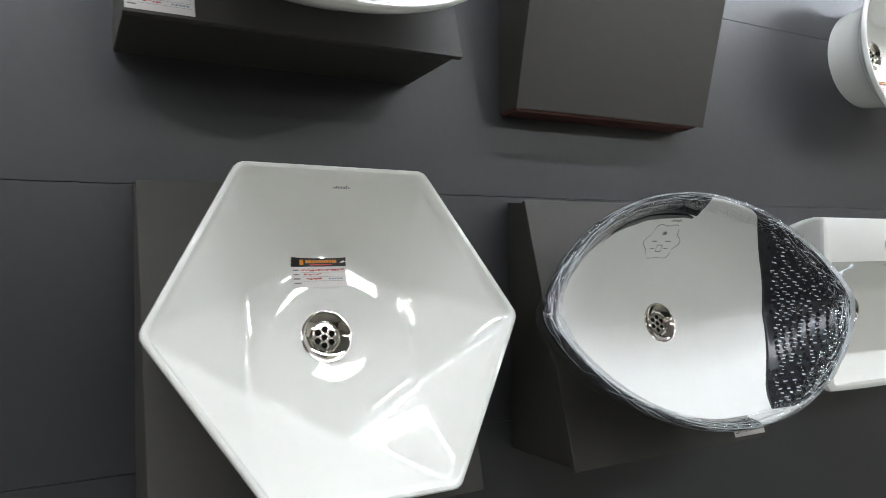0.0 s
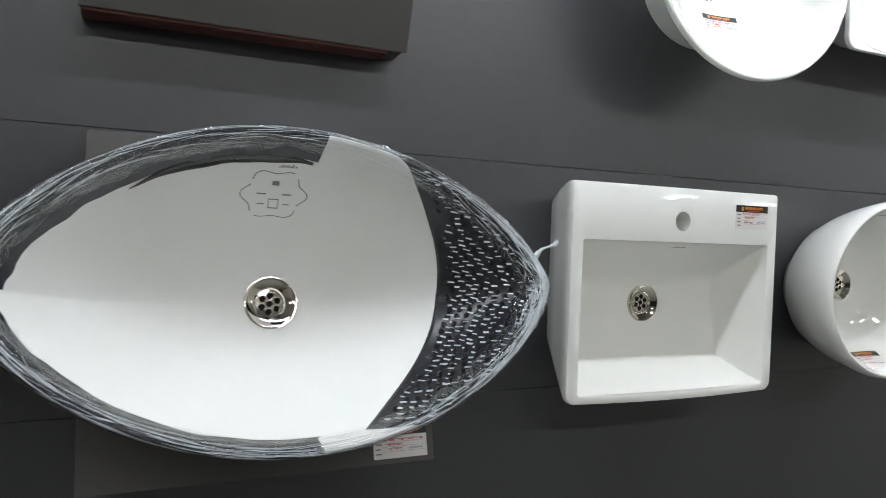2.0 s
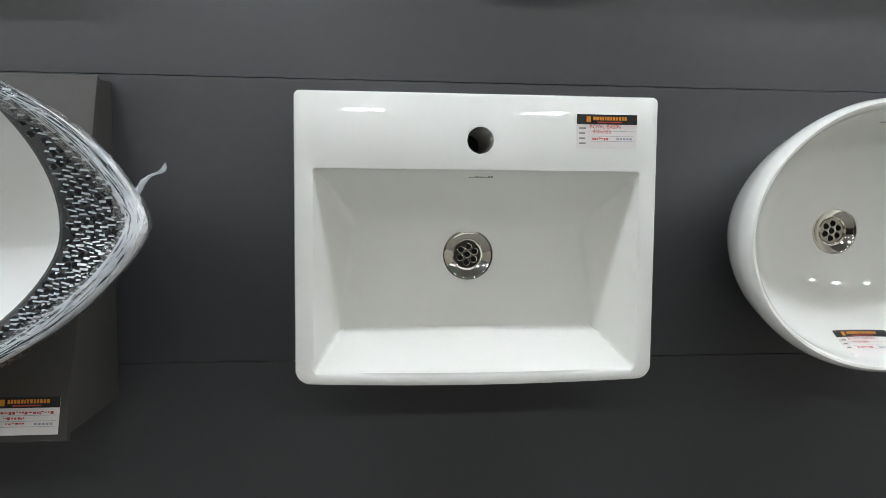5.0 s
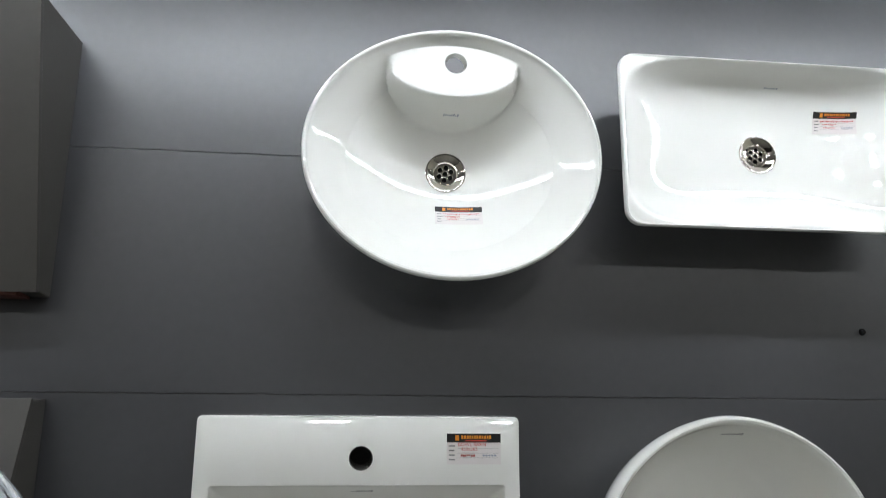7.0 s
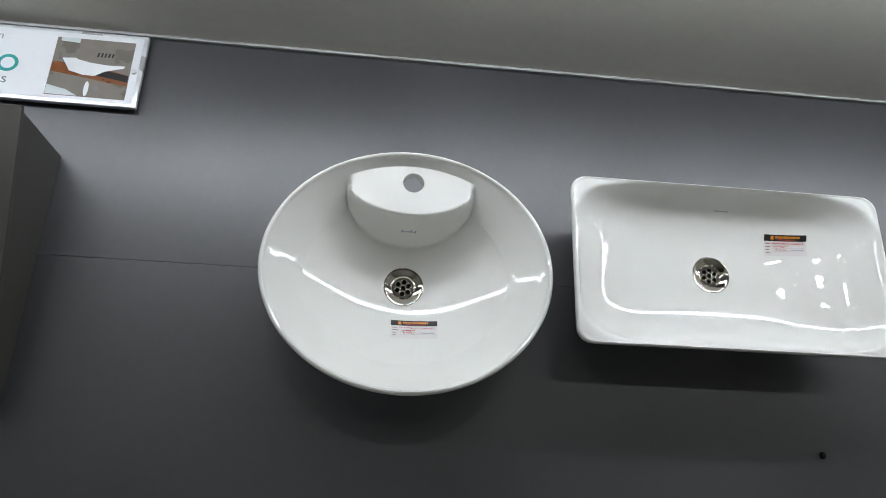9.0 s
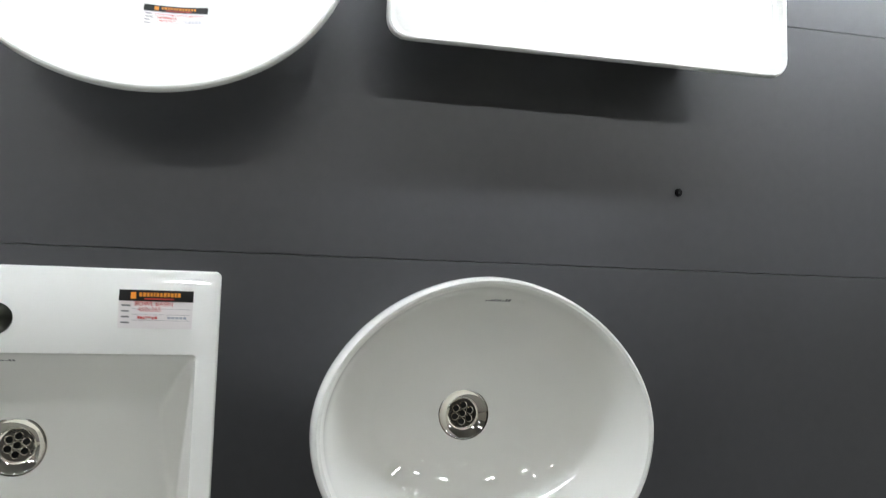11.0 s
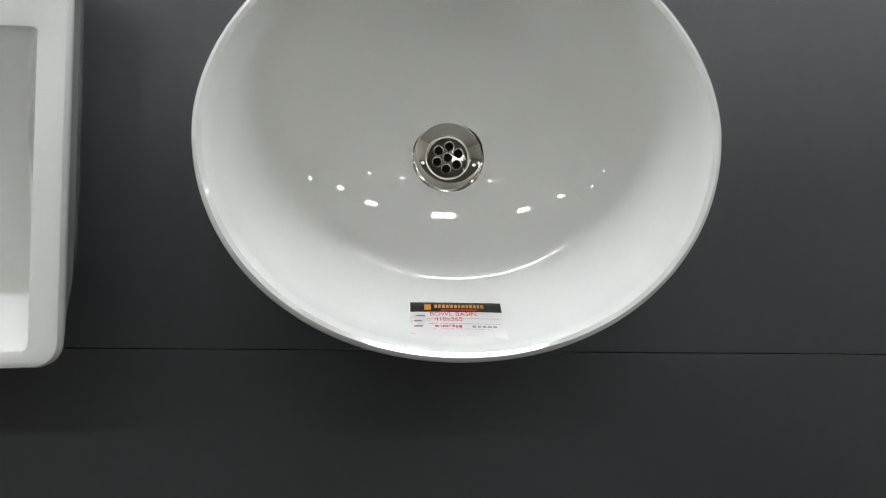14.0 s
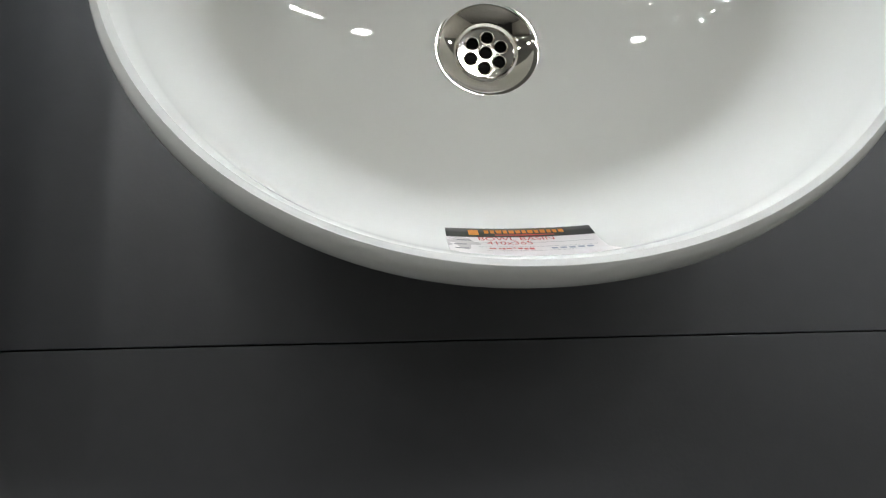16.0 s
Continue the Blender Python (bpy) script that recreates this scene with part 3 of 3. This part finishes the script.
# thick black glaze where the band ends, above and below
for name, t0, t1, s0, width in (("glaze_edge", radians(83), radians(128), 0.856, 0.030), ("glaze_edge", radians(256), radians(275), 0.900, 0.040)):
    bm = bmesh.new()
    rows = []
    for i in range(41):
        q = i / 40
        t = t0 + (t1 - t0) * q
        w = width * min(1.0, 3.5 * q + 0.3, 3.0 * (1 - q) + 0.08)
        wob = 0.012 * noise.noise((7 * math.cos(t), 7 * math.sin(t), 3.0))
        row = []
        for k, lift in enumerate((0.0004, 0.0030, 0.0034, 0.0020)):
            x, y = LEAF(t, s0 + wob + w * k / 3)
            row.append(bm.verts.new((x, y, leaf_inner(s0 + wob + w * k / 3, x, y) + lift)))
        rows.append(row)
    for a, b in zip(rows, rows[1:]):
        for i in range(3):
            bm.faces.new((a[i], b[i], b[i + 1], a[i + 1]))
    part(name, bm, HONEY, leafy, "thick black glaze along the band's inner edge")

# stretch film, drawn in folds along the rim, and a twisted end
for layer in range(2):
    bm = bmesh.new()
    rows = []
    NF, NK = 420, 18
    path = [(0.90, 0.130), (0.93, 0.148), (0.965, 0.1565), (0.99, 0.157), (1.008, 0.152), (1.012, 0.142), (0.985, 0.118), (0.94, 0.092)]
    for i in range(NF):
        t = 2 * math.pi * i / NF
        row = []
        for k in range(NK):
            f = k / (NK - 1) * (len(path) - 1)
            n0 = min(int(f), len(path) - 2)
            f -= n0
            s = path[n0][0] * (1 - f) + path[n0 + 1][0] * f
            z = path[n0][1] * (1 - f) + path[n0 + 1][1] * f
            q = Vector((3.2 * math.cos(t) + 40 * layer, 3.2 * math.sin(t), k * 0.85))
            q2 = Vector((16 * math.cos(t) + 9, 16 * math.sin(t) + 17 * layer, k * 1.3))
            ds = 0.010 * noise.noise(q) + 0.006 * noise.noise(q2)
            if k == 0:
                ds = 0.035 * noise.noise(q2 * 0.5)
            x, y = LEAF(t, s + ds + 0.003 * layer)
            row.append(bm.verts.new((x, y, z + 0.0035 * noise.noise(q + Vector((5, 0, 0))) + 0.0025 * noise.noise(q2 + Vector((0, 4, 0))) + 0.002 * layer + 0.002)))
        rows.append(row)
    for i in range(NF):
        r0, r1 = rows[i], rows[(i + 1) % NF]
        for k in range(NK - 1):
            bm.faces.new((r0[k], r1[k], r1[k + 1], r0[k + 1]))
    part("stretch_film", bm, FILM, leafy, "crumpled clear plastic film", smooth=180)
# milky folds in the film, long ones round the rim and more at the tip
bm = bmesh.new()
rnd = random.Random(11)
for fold in range(820):
    t, span = (rnd.uniform(0, 2 * math.pi), rnd.uniform(0.05, 0.32)) if fold < 520 else (rnd.gauss(-0.12, 0.38), rnd.uniform(0.06, 0.26))
    s0, ds = rnd.uniform(0.90 if math.sin(t) > 0 else 0.935, 1.012 if fold < 520 else 1.0), rnd.uniform(-0.02, 0.015)
    half = rnd.uniform(0.0002, 0.0006 if fold < 520 else 0.0008)
    n = max(4, int(span / 0.02))
    prev = None
    for i in range(n + 1):
        q = i / n
        tt = t + span * q
        s = min(1.006, s0 + ds * q + 0.004 * noise.noise((tt * 6, s0 * 50, 0)))
        w = half / LA * (0.25 + math.sin(math.pi * q))
        z = 0.1595 - 1.6 * max(0, 0.955 - s) ** 1.2 - 12 * max(0, s - 0.995) ** 1.5
        pair = [bm.verts.new((*LEAF(tt, s + k * w), z)) for k in (-1, 1)]
        if prev:
            bm.faces.new((prev[0], prev[1], pair[1], pair[0]))
        prev = pair
tagged(part("film_fold", bm, CREASE_GLINT, leafy, "bright folds of clear film"), kind="stuff")
# glints of light between the scales, painted as short pale dashes
bm = bmesh.new()
for j in range(-32, 33):
    for i in range(0, 30):
        v = j * 0.0063 + rnd.uniform(-0.0009, 0.0009)
        x = 0.05 + i * 0.0118 + (0.0059 if j % 2 else 0) + rnd.uniform(-0.0025, 0.0025)
        if abs(v) > V_END - 0.006 or x < end_edge(v) + 0.014 or x > outline_x(v) * 0.95 or rnd.random() < 0.16:
            continue
        l, w, tilt = rnd.uniform(0.0032, 0.0054), rnd.uniform(0.0006, 0.0013), rnd.uniform(-0.28, 0.06)
        z = end_height(x, v) + 0.0036
        dx, dv = l * math.cos(tilt), l * math.sin(tilt)
        px, pv = -w * math.sin(tilt), w * math.cos(tilt)
        bm.faces.new([bm.verts.new((x + a * dx + c * px, v + a * dv + c * pv, z + 0.0004 * a)) for a, c in ((-1, -1), (1, -1), (1, 1), (-1, 1))])
tagged(part("painted_glint", bm, CREASE_GLINT, leafy, "pale dashes painting the glints of film between scales", smooth=0), kind="stuff")
bm = bmesh.new()
rings = []
for i in range(14):
    q = i / 13
    c = Vector((LA - 0.012 + 0.030 * q, 0.035 + 0.026 * q + 0.004 * math.sin(5 * q), 0.146 + 0.014 * q))
    r = 0.006 * (1 - 0.75 * smooth_step(0, 0.5, q)) + 0.0025 * smooth_step(0.7, 1.0, q)
    rings.append([c + Vector((0, r * math.cos(a), r * math.sin(a))) * (1 + 0.5 * noise.noise((i * 0.9, 3 * math.cos(a), 3 * math.sin(a)))) for a in [2 * math.pi * k / 14 for k in range(14)]])
part("film_twist", loft(rings, False, False), CREASE_GLINT, leafy, "twisted end of the clear film")


def leaf_place(u0, v0):
    def place(u, v, lift):
        x, y = u0 + u, v0 - v
        s = leaf_s(x, y)
        return Vector((x, y, leaf_inner(s, x, y) + lift))
    return place


maker_mark(leafy, leaf_place(-0.006, 0.158), 7)
bm = bmesh.new()
lp = leaf_place(-0.006, 0.132)
NS = 60
for i in range(NS):
    if i % 15 in (5, 6):
        continue
    pts = []
    for k in (i, i + 1):
        a = 2 * math.pi * k / NS
        r = 0.030 + 0.0030 * math.cos(6 * a) - 0.0012 * math.cos(2 * a)
        for w in (0.0, 0.0011):
            pts.append(lp((r + w) * math.cos(a) * 1.32, (r + w) * math.sin(a) * 0.72, 0.0007))
    bm.faces.new([bm.verts.new(p) for p in (pts[0], pts[1], pts[3], pts[2])])
for u, v, du, dv in ((-0.004, -0.014, 0.009, 0.004), (-0.022, -0.002, 0.012, 0.0012), (0.010, -0.002, 0.012, 0.0012), (-0.006, 0.003, 0.001, 0.010), (0.006, 0.003, 0.001, 0.010), (-0.006, 0.003, 0.012, 0.001), (-0.006, 0.012, 0.012, 0.001), (-0.020, 0.008, 0.009, 0.001), (0.012, 0.008, 0.009, 0.001)):
    bm.faces.new([bm.verts.new(lp(a, b, 0.0007)) for a, b in ((u, v), (u + du, v), (u + du, v + dv), (u, v + dv))])
part("crest_sticker", bm, GREYINK, leafy, "clear sticker with a thin grey crest outline", smooth=0)
price_tag(FACE_LEAF @ pose(0.134, -0.172, 0), flat, label="price tag with a black header, stuck on the plinth's lower corner", seed=3)

# ---- basin of the upper row, on its plinth ----
m_up = pose(0.745, -0.128, 2.096, TILT_UP)
UP = oval(0.25, 0.192, 2.3)


def up_inner(s, x, y):
    return curve_at([(0.0, 0.02), (0.4, 0.03), (0.75, 0.06), (0.96, 0.108), (1.0, 0.11)], s)


upper = thing("wash_basin", m_up, "white oval vessel basin on an upper taupe plinth", "wash basin", "display basins")
add_body(upper, basin_mesh(radial(UP), [(0.6, 0.0), (0.64, 0.008), (0.88, 0.06), (0.985, 0.095), (1.0, 0.104), (0.996, 0.109), (0.985, 0.111), (0.97, 0.1105)], up_inner, 0.11, inner_from=0.96), (0, 0, 0.0215))
price_tag(FACE_UPPER @ pose(-0.219, -0.176, 0), flat, label="white price tag on the lower corner of an upper plinth", seed=4)

# ---- square basin with a tap deck ----
square = thing("wash_basin", pose(2.0605, 0.0, 1.548, 90), "white rectangular wall basin with a tap hole in its deck", "wash basin", "display basins")
SQ = [(0.180, 0.140, 0.03, 0.04, 0.0, 0.026, 0.0, 0.0), (0.190, 0.147, 0.03, 0.04, 0.0, 0.023, 0.012, 0.0), (0.2045, 0.163, 0.02, 0.032, 0.0, 0.0135, 0.055, 0.002), (0.2175, 0.176, 0.010, 0.022, 0.0, 0.003, 0.095, 0.004),
      (0.2258, 0.1792, 0.007, 0.018, 0.0, -0.002, 0.1165, 0.005), (0.2258, 0.1792, 0.007, 0.018, 0.0, -0.002, 0.1215, 0.005), (0.2246, 0.1780, 0.0065, 0.017, 0.0, -0.002, 0.1256, 0.005), (0.2215, 0.1750, 0.006, 0.015, 0.0, -0.002, 0.1272, 0.005),
      (0.2065, 0.1290, 0.006, 0.010, 0.0, -0.0430, 0.1272, 0.003), (0.2045, 0.1270, 0.006, 0.010, 0.0, -0.0430, 0.1267, 0.003)]
SQ_DRAIN = (-0.001, -0.0285)


def sq_inner(x, y):
    """The basin's inside: a shallow floor, a sloping back, a steep front and sides folded along a slanting crease."""
    q = abs(x)
    vals = [0.0335 + 0.5 * (q * q + 0.6 * (y + 0.03) ** 2) * smooth_step(0.0, 0.1, math.hypot(q, y + 0.03)) * 0.4,
            0.126 + 2.25 * (-0.168 - y), 0.126 + 3.2 * (q - 0.203), 0.126 + 1.45 * (q - 0.203) + 0.225 * (y - 0.083), 0.126 + 1.28 * (y - 0.0845)]
    back = vals.pop()
    vals[0] = max(vals[0], back) + 0.009 * math.log(1 + math.exp(-abs(vals[0] - back) / 0.009))
    top = max(vals)
    return min(0.1262, top + 0.0016 * math.log(sum(math.exp((v - top) / 0.0016) for v in vals)))


rings = [rounded_ring(w, h, rt, rl, cx, cy, z, bow, 40) for w, h, rt, rl, cx, cy, z, bow in SQ]
lip = rounded_ring(0.2030, 0.1255, 0.006, 0.010, 0.0, -0.0430, 0.0, 0.003, 40)
for k in range(64):
    f = 1 - 0.98 * k / 63
    flat_ring = [(SQ_DRAIN[0] + (x - SQ_DRAIN[0]) * f, SQ_DRAIN[1] + (y - SQ_DRAIN[1]) * f) for x, y, _ in lip]
    rings.append([(x, y, sq_inner(x, y)) for x, y in flat_ring])
# unglazed tap hole, lined near-black for the shade of its open back
add_body(square, finish(loft(rings), "body", PORCELAIN, 45), (*SQ_DRAIN, 0.0350), [(0.0005, 0.120, 0.0165)], PIT)
maker_mark(square, lambda u, v, l: Vector((-0.012 + u, 0.0745 - v * 0.7, sq_inner(-0.012 + u, 0.0745 - v * 0.7) + l)), 9)
price_tag(pose(2.0605, 0.0, 1.548, 90) @ pose(0.1205, 0.154, 0.1272), flat, ("BOWL BASIN", "450x365", ""), seed=6)

# ---- oval bowl at the lower right ----
ROUND_LOW, ROUND_TOP = oval(0.2055, 0.1762, 2.08), oval(0.2055, 0.1775, 1.87)


def ROUND(t):
    return ROUND_TOP(t) if math.sin(t) > 0 else ROUND_LOW(t)


ROUND_PROFILE = [(0.0, 0.0303), (0.1, 0.0309), (0.2, 0.0327), (0.3, 0.0357), (0.4, 0.0401), (0.5, 0.0466), (0.6, 0.056), (0.65, 0.0614), (0.72, 0.0735), (0.8, 0.0930), (0.86, 0.1120), (0.905, 0.131), (0.925, 0.1485), (1.0, 0.163)]


def round_inner(s, x, y):
    return curve_at(ROUND_PROFILE, s)


m_round = pose(2.5955, 0.0, 1.5520, 90)
bowl = thing("wash_basin", m_round, "white oval bowl basin with a thick rounded rim", "wash basin", "display basins")
add_body(bowl, basin_mesh(radial(ROUND), [(0.62, 0.0), (0.68, 0.004), (0.80, 0.032), (0.895, 0.070), (0.944, 0.097), (0.972, 0.118), (0.992, 0.134), (1.001, 0.146), (0.995, 0.155), (0.983, 0.1612), (0.967, 0.1636), (0.949, 0.1625), (0.935, 0.1580)], round_inner, 0.163, n=144, steps=40, inner_from=0.925), (-0.0020, 0.0015, 0.0318))
maker_mark(bowl, on_bowl(ROUND, round_inner, 0.0035, 0.1490), 9)
price_tag(m_round, on_bowl(ROUND, round_inner, -0.0365, -0.133, 0.60), ("BOWL BASIN", "410x365", ""), seed=7)

# ---- oval bowl with a tap deck, upper row ----
OV = oval(0.231, 0.2005)
OV_PROFILE = [(0.0, 0.026), (0.2, 0.0285), (0.45, 0.050), (0.7, 0.088), (0.93, 0.136), (0.96, 0.1425), (1.0, 0.145)]


def ov_inner(s, x, y):
    z = curve_at(OV_PROFILE, s)
    q = min(1.0, abs(x) / 0.108)
    edge = 0.160 - 0.064 * math.sqrt(1 - q * q)
    k = smooth_step(-0.026, 0.0, y - edge) * smooth_step(1.0, 0.9, q) * smooth_step(0.965, 0.935, s)
    return z + max(0.0, 0.131 - z) * k


m_ov = pose(2.189, 0.0, 2.12, 90)
decked = thing("wash_basin", m_ov, "white oval basin with a raised tap deck and flared rim", "wash basin", "display basins")
me = basin_mesh(radial(OV), [(0.58, 0.0), (0.60, 0.02), (0.635, 0.06), (0.73, 0.095), (0.9, 0.126), (0.985, 0.136), (1.0, 0.1405), (0.9985, 0.1455), (0.990, 0.1487), (0.979, 0.1494), (0.968, 0.1480)], ov_inner, 0.145, n=280, steps=90, inner_from=0.957)
add_body(decked, me, (-0.001, 0.004, 0.0275), [(0.003, 0.152, 0.0175)])
maker_mark(decked, on_bowl(OV, ov_inner, -0.012, 0.082), 8, 0.0032, 0.0011, BLUEINK)
price_tag(m_ov, on_bowl(OV, ov_inner, -0.0195, -0.058, 0.8), seed=8)

# ---- oblong basin, upper row ----
OB = rounded(0.2810, 0.1480, 0.026)


def ob_inner(s, x, y):
    q = ((abs(x) / 0.279) ** 5 + (abs(y) / 0.146) ** 5) ** 0.2
    z = curve_at([(0.0, 0.040), (0.35, 0.043), (0.6, 0.053), (0.78, 0.070), (0.9, 0.091), (0.97, 0.109), (1.0, 0.116), (1.4, 0.118)], min(q, 1.39))
    return z + (0.117 - z) * smooth_step(0.955, 0.974, s)


m_ob = pose(2.7455, 0.0, 2.1688, 90)
oblong = thing("wash_basin", m_ob, "white oblong basin with soft corners and a thin rim", "wash basin", "display basins")
add_body(oblong, basin_mesh(radial(OB), [(0.66, 0.0), (0.70, 0.01), (0.86, 0.06), (0.97, 0.1), (1.0, 0.110), (1.0, 0.1145), (0.995, 0.1175), (0.986, 0.1185)], ob_inner, 0.118, n=240, steps=60, inner_from=0.974), (-0.007, 0.008, 0.0415))
maker_mark(oblong, on_bowl(OB, ob_inner, -0.004, 0.118), 8, 0.0032, 0.0016, BLUEINK)
price_tag(m_ob, on_bowl(OB, ob_inner, 0.098, 0.089, 0.9), seed=9)

# ---- sign at the top of the wall ----
sign = thing("sign_board", pose(1.32, 0.0, 2.437, 90), "white acrylic sign with teal shapes and a photo of a basin", "sign")
part("board", box(bmesh.new(), -0.42, 0.0, 0.008, 0.366, 0.155, 0.018, 0.0015), ALU, sign)
for x in (-0.38, 0.33):
    part("spacer", tube(0.008, 0.0, 0.0082, x, 0.074, 16), ALU, sign)
part("print", box(bmesh.new(), -0.413, 0.007, 0.0182, 0.358, 0.148, 0.0192), ACRYLIC, sign, smooth=0)
part("photo_ground", box(bmesh.new(), 0.205, 0.013, 0.0192, 0.345, 0.137, 0.0198), GREYPIC, sign, smooth=0)
def cutout(name, outline, z, mat):
    bm = bmesh.new()
    bm.faces.new([bm.verts.new((x, y, z)) for x, y in outline])
    part(name, bm, mat, sign, smooth=0)


cutout("photo_counter", [(0.206, 0.062), (0.250, 0.056), (0.344, 0.041), (0.344, 0.064), (0.300, 0.076), (0.206, 0.084)], 0.0202, WOODPIC)
cutout("photo_shade", [(0.285, 0.060), (0.344, 0.050), (0.344, 0.064), (0.300, 0.072)], 0.0203, INK)
cutout("photo_floor", [(0.206, 0.014), (0.262, 0.014), (0.240, 0.026), (0.206, 0.034)], 0.0202, PRINTWHITE)
cutout("photo_basin", [(0.238, 0.066), (0.262, 0.059), (0.284, 0.058), (0.300, 0.069), (0.333, 0.079), (0.335, 0.084), (0.304, 0.083), (0.272, 0.086), (0.250, 0.091), (0.246, 0.094), (0.222, 0.092)], 0.0206, ACRYLIC)
cutout("photo_pipe", [(0.275 + 0.0042 * math.cos(a), 0.030 + 0.016 * math.sin(a)) for a in [math.pi * k / 8 for k in range(16)]], 0.0206, ACRYLIC)
cutout("photo_trap", [(0.291 + 0.0050 * math.cos(a), 0.033 + 0.006 * math.sin(a)) for a in [math.pi * k / 8 for k in range(16)]], 0.0206, GREYINK)
cutout("photo_shelf", [(0.212, 0.137), (0.212, 0.129), (0.246, 0.127), (0.246, 0.137)], 0.0202, PRINTWHITE)
for k in range(5):
    cutout("photo_letter", [(0.281 + 0.0064 * k, 0.100), (0.2845 + 0.0064 * k, 0.100), (0.286 + 0.0064 * k, 0.109), (0.2825 + 0.0064 * k, 0.109)], 0.0202, INK)


def ring_shape(bm, cx, cy, r, w, z):
    n = 32
    a = [[bm.verts.new((cx + q * math.cos(2 * math.pi * i / n), cy + q * math.sin(2 * math.pi * i / n), z)) for i in range(n)] for q in (r, r - w)]
    for i in range(n):
        bm.faces.new((a[0][i], a[0][(i + 1) % n], a[1][(i + 1) % n], a[1][i]))


for cx in (0.075, 0.130):
    bm = bmesh.new()
    ring_shape(bm, cx, 0.072, 0.0185, 0.0065, 0.0196)
    part("teal_ring", bm, TEAL, sign, smooth=0)
for x in (-0.06, 0.0, 0.0995):
    part("teal_bar", box(bmesh.new(), x, 0.054, 0.0192, x + 0.0065, 0.108, 0.0198), TEAL, sign, smooth=0)
for word, x, y, size in (("nation", 0.058, 0.119, 0.021), ("amics", 0.073, 0.024, 0.0285)):
    me = text_mesh(word, size)
    for v in me.vertices:
        v.co = Vector((x + v.co.x, y + v.co.y, 0.0196))
    me.materials.append(GREYINK)
    part("printed_word", me, None, sign, "small grey printed letters")
bm = tube(0.005, 0.0192, 0.024, 0.352, 0.074, 20)
part("screw_cap", bm, ALU, sign)

# ---- framed glossy poster, low on the wall ----
poster = thing("framed_poster", pose(2.9, 0.0, 0.70, 90), "black-framed glossy poster with a maroon band over pale shapes", "poster")
bm = bmesh.new()
for x0, y0, x1, y1 in ((0, 0, 0.011, 0.512), (0.789, 0, 0.80, 0.512), (0.011, 0, 0.789, 0.011), (0.011, 0.501, 0.789, 0.512)):
    box(bm, x0, y0, 0.0, x1, y1, 0.010, 0.001)
part("frame", bm, BLACK, poster)
part("print", box(bm := bmesh.new(), 0.0111, 0.0111, 0.0, 0.7889, 0.5009, 0.006), PRINTWHITE, poster, smooth=0)
bm = bmesh.new()
pts = [(0.012, 0.5005), (0.012, 0.492), (0.058, 0.459)] + [(0.066 + 0.012 * math.sin(a), 0.4655 - 0.0125 * math.cos(a)) for a in (-0.4, 0.0)] + [(0.788, 0.452), (0.788, 0.5005)]
bm.faces.new([bm.verts.new((x, y, 0.0066)) for x, y in pts])
part("maroon_band", bm, MAROON, poster, smooth=0)
bm = bmesh.new()
bm.faces.new([bm.verts.new((x, y, 0.0064)) for x, y in ((0.012, 0.474), (0.012, 0.4995), (0.036, 0.474))])
part("grey_corner", bm, GREYPIC, poster, smooth=0)
bm = bmesh.new()
bm.faces.new([bm.verts.new((x, y, 0.0064)) for x, y in ((0.135, 0.437), (0.18, 0.4335), (0.195, 0.437), (0.15, 0.4405))][::-1])
part("print_highlight", bm, ACRYLIC, poster, smooth=0)
bm = bmesh.new()
bm.faces.new([bm.verts.new((x, y, 0.0064)) for x, y in ((0.243, 0.434), (0.247, 0.437), (0.265, 0.424), (0.262, 0.421))][::-1])
part("print_tap", bm, INK, poster, smooth=0)

# ---- a small dark wall plug ----
plug = tagged(part("wall_plug", loft([[(2.924 + r * math.cos(2 * math.pi * i / 16), -z, 1.873 + 1.25 * r * math.sin(2 * math.pi * i / 16)) for i in range(16)] for r, z in ((0.0042, 0.0), (0.005, 0.001), (0.0046, 0.006), (0.0025, 0.009))]), BLACK), "small dark plastic plug in a grey wall panel", "wall plug")
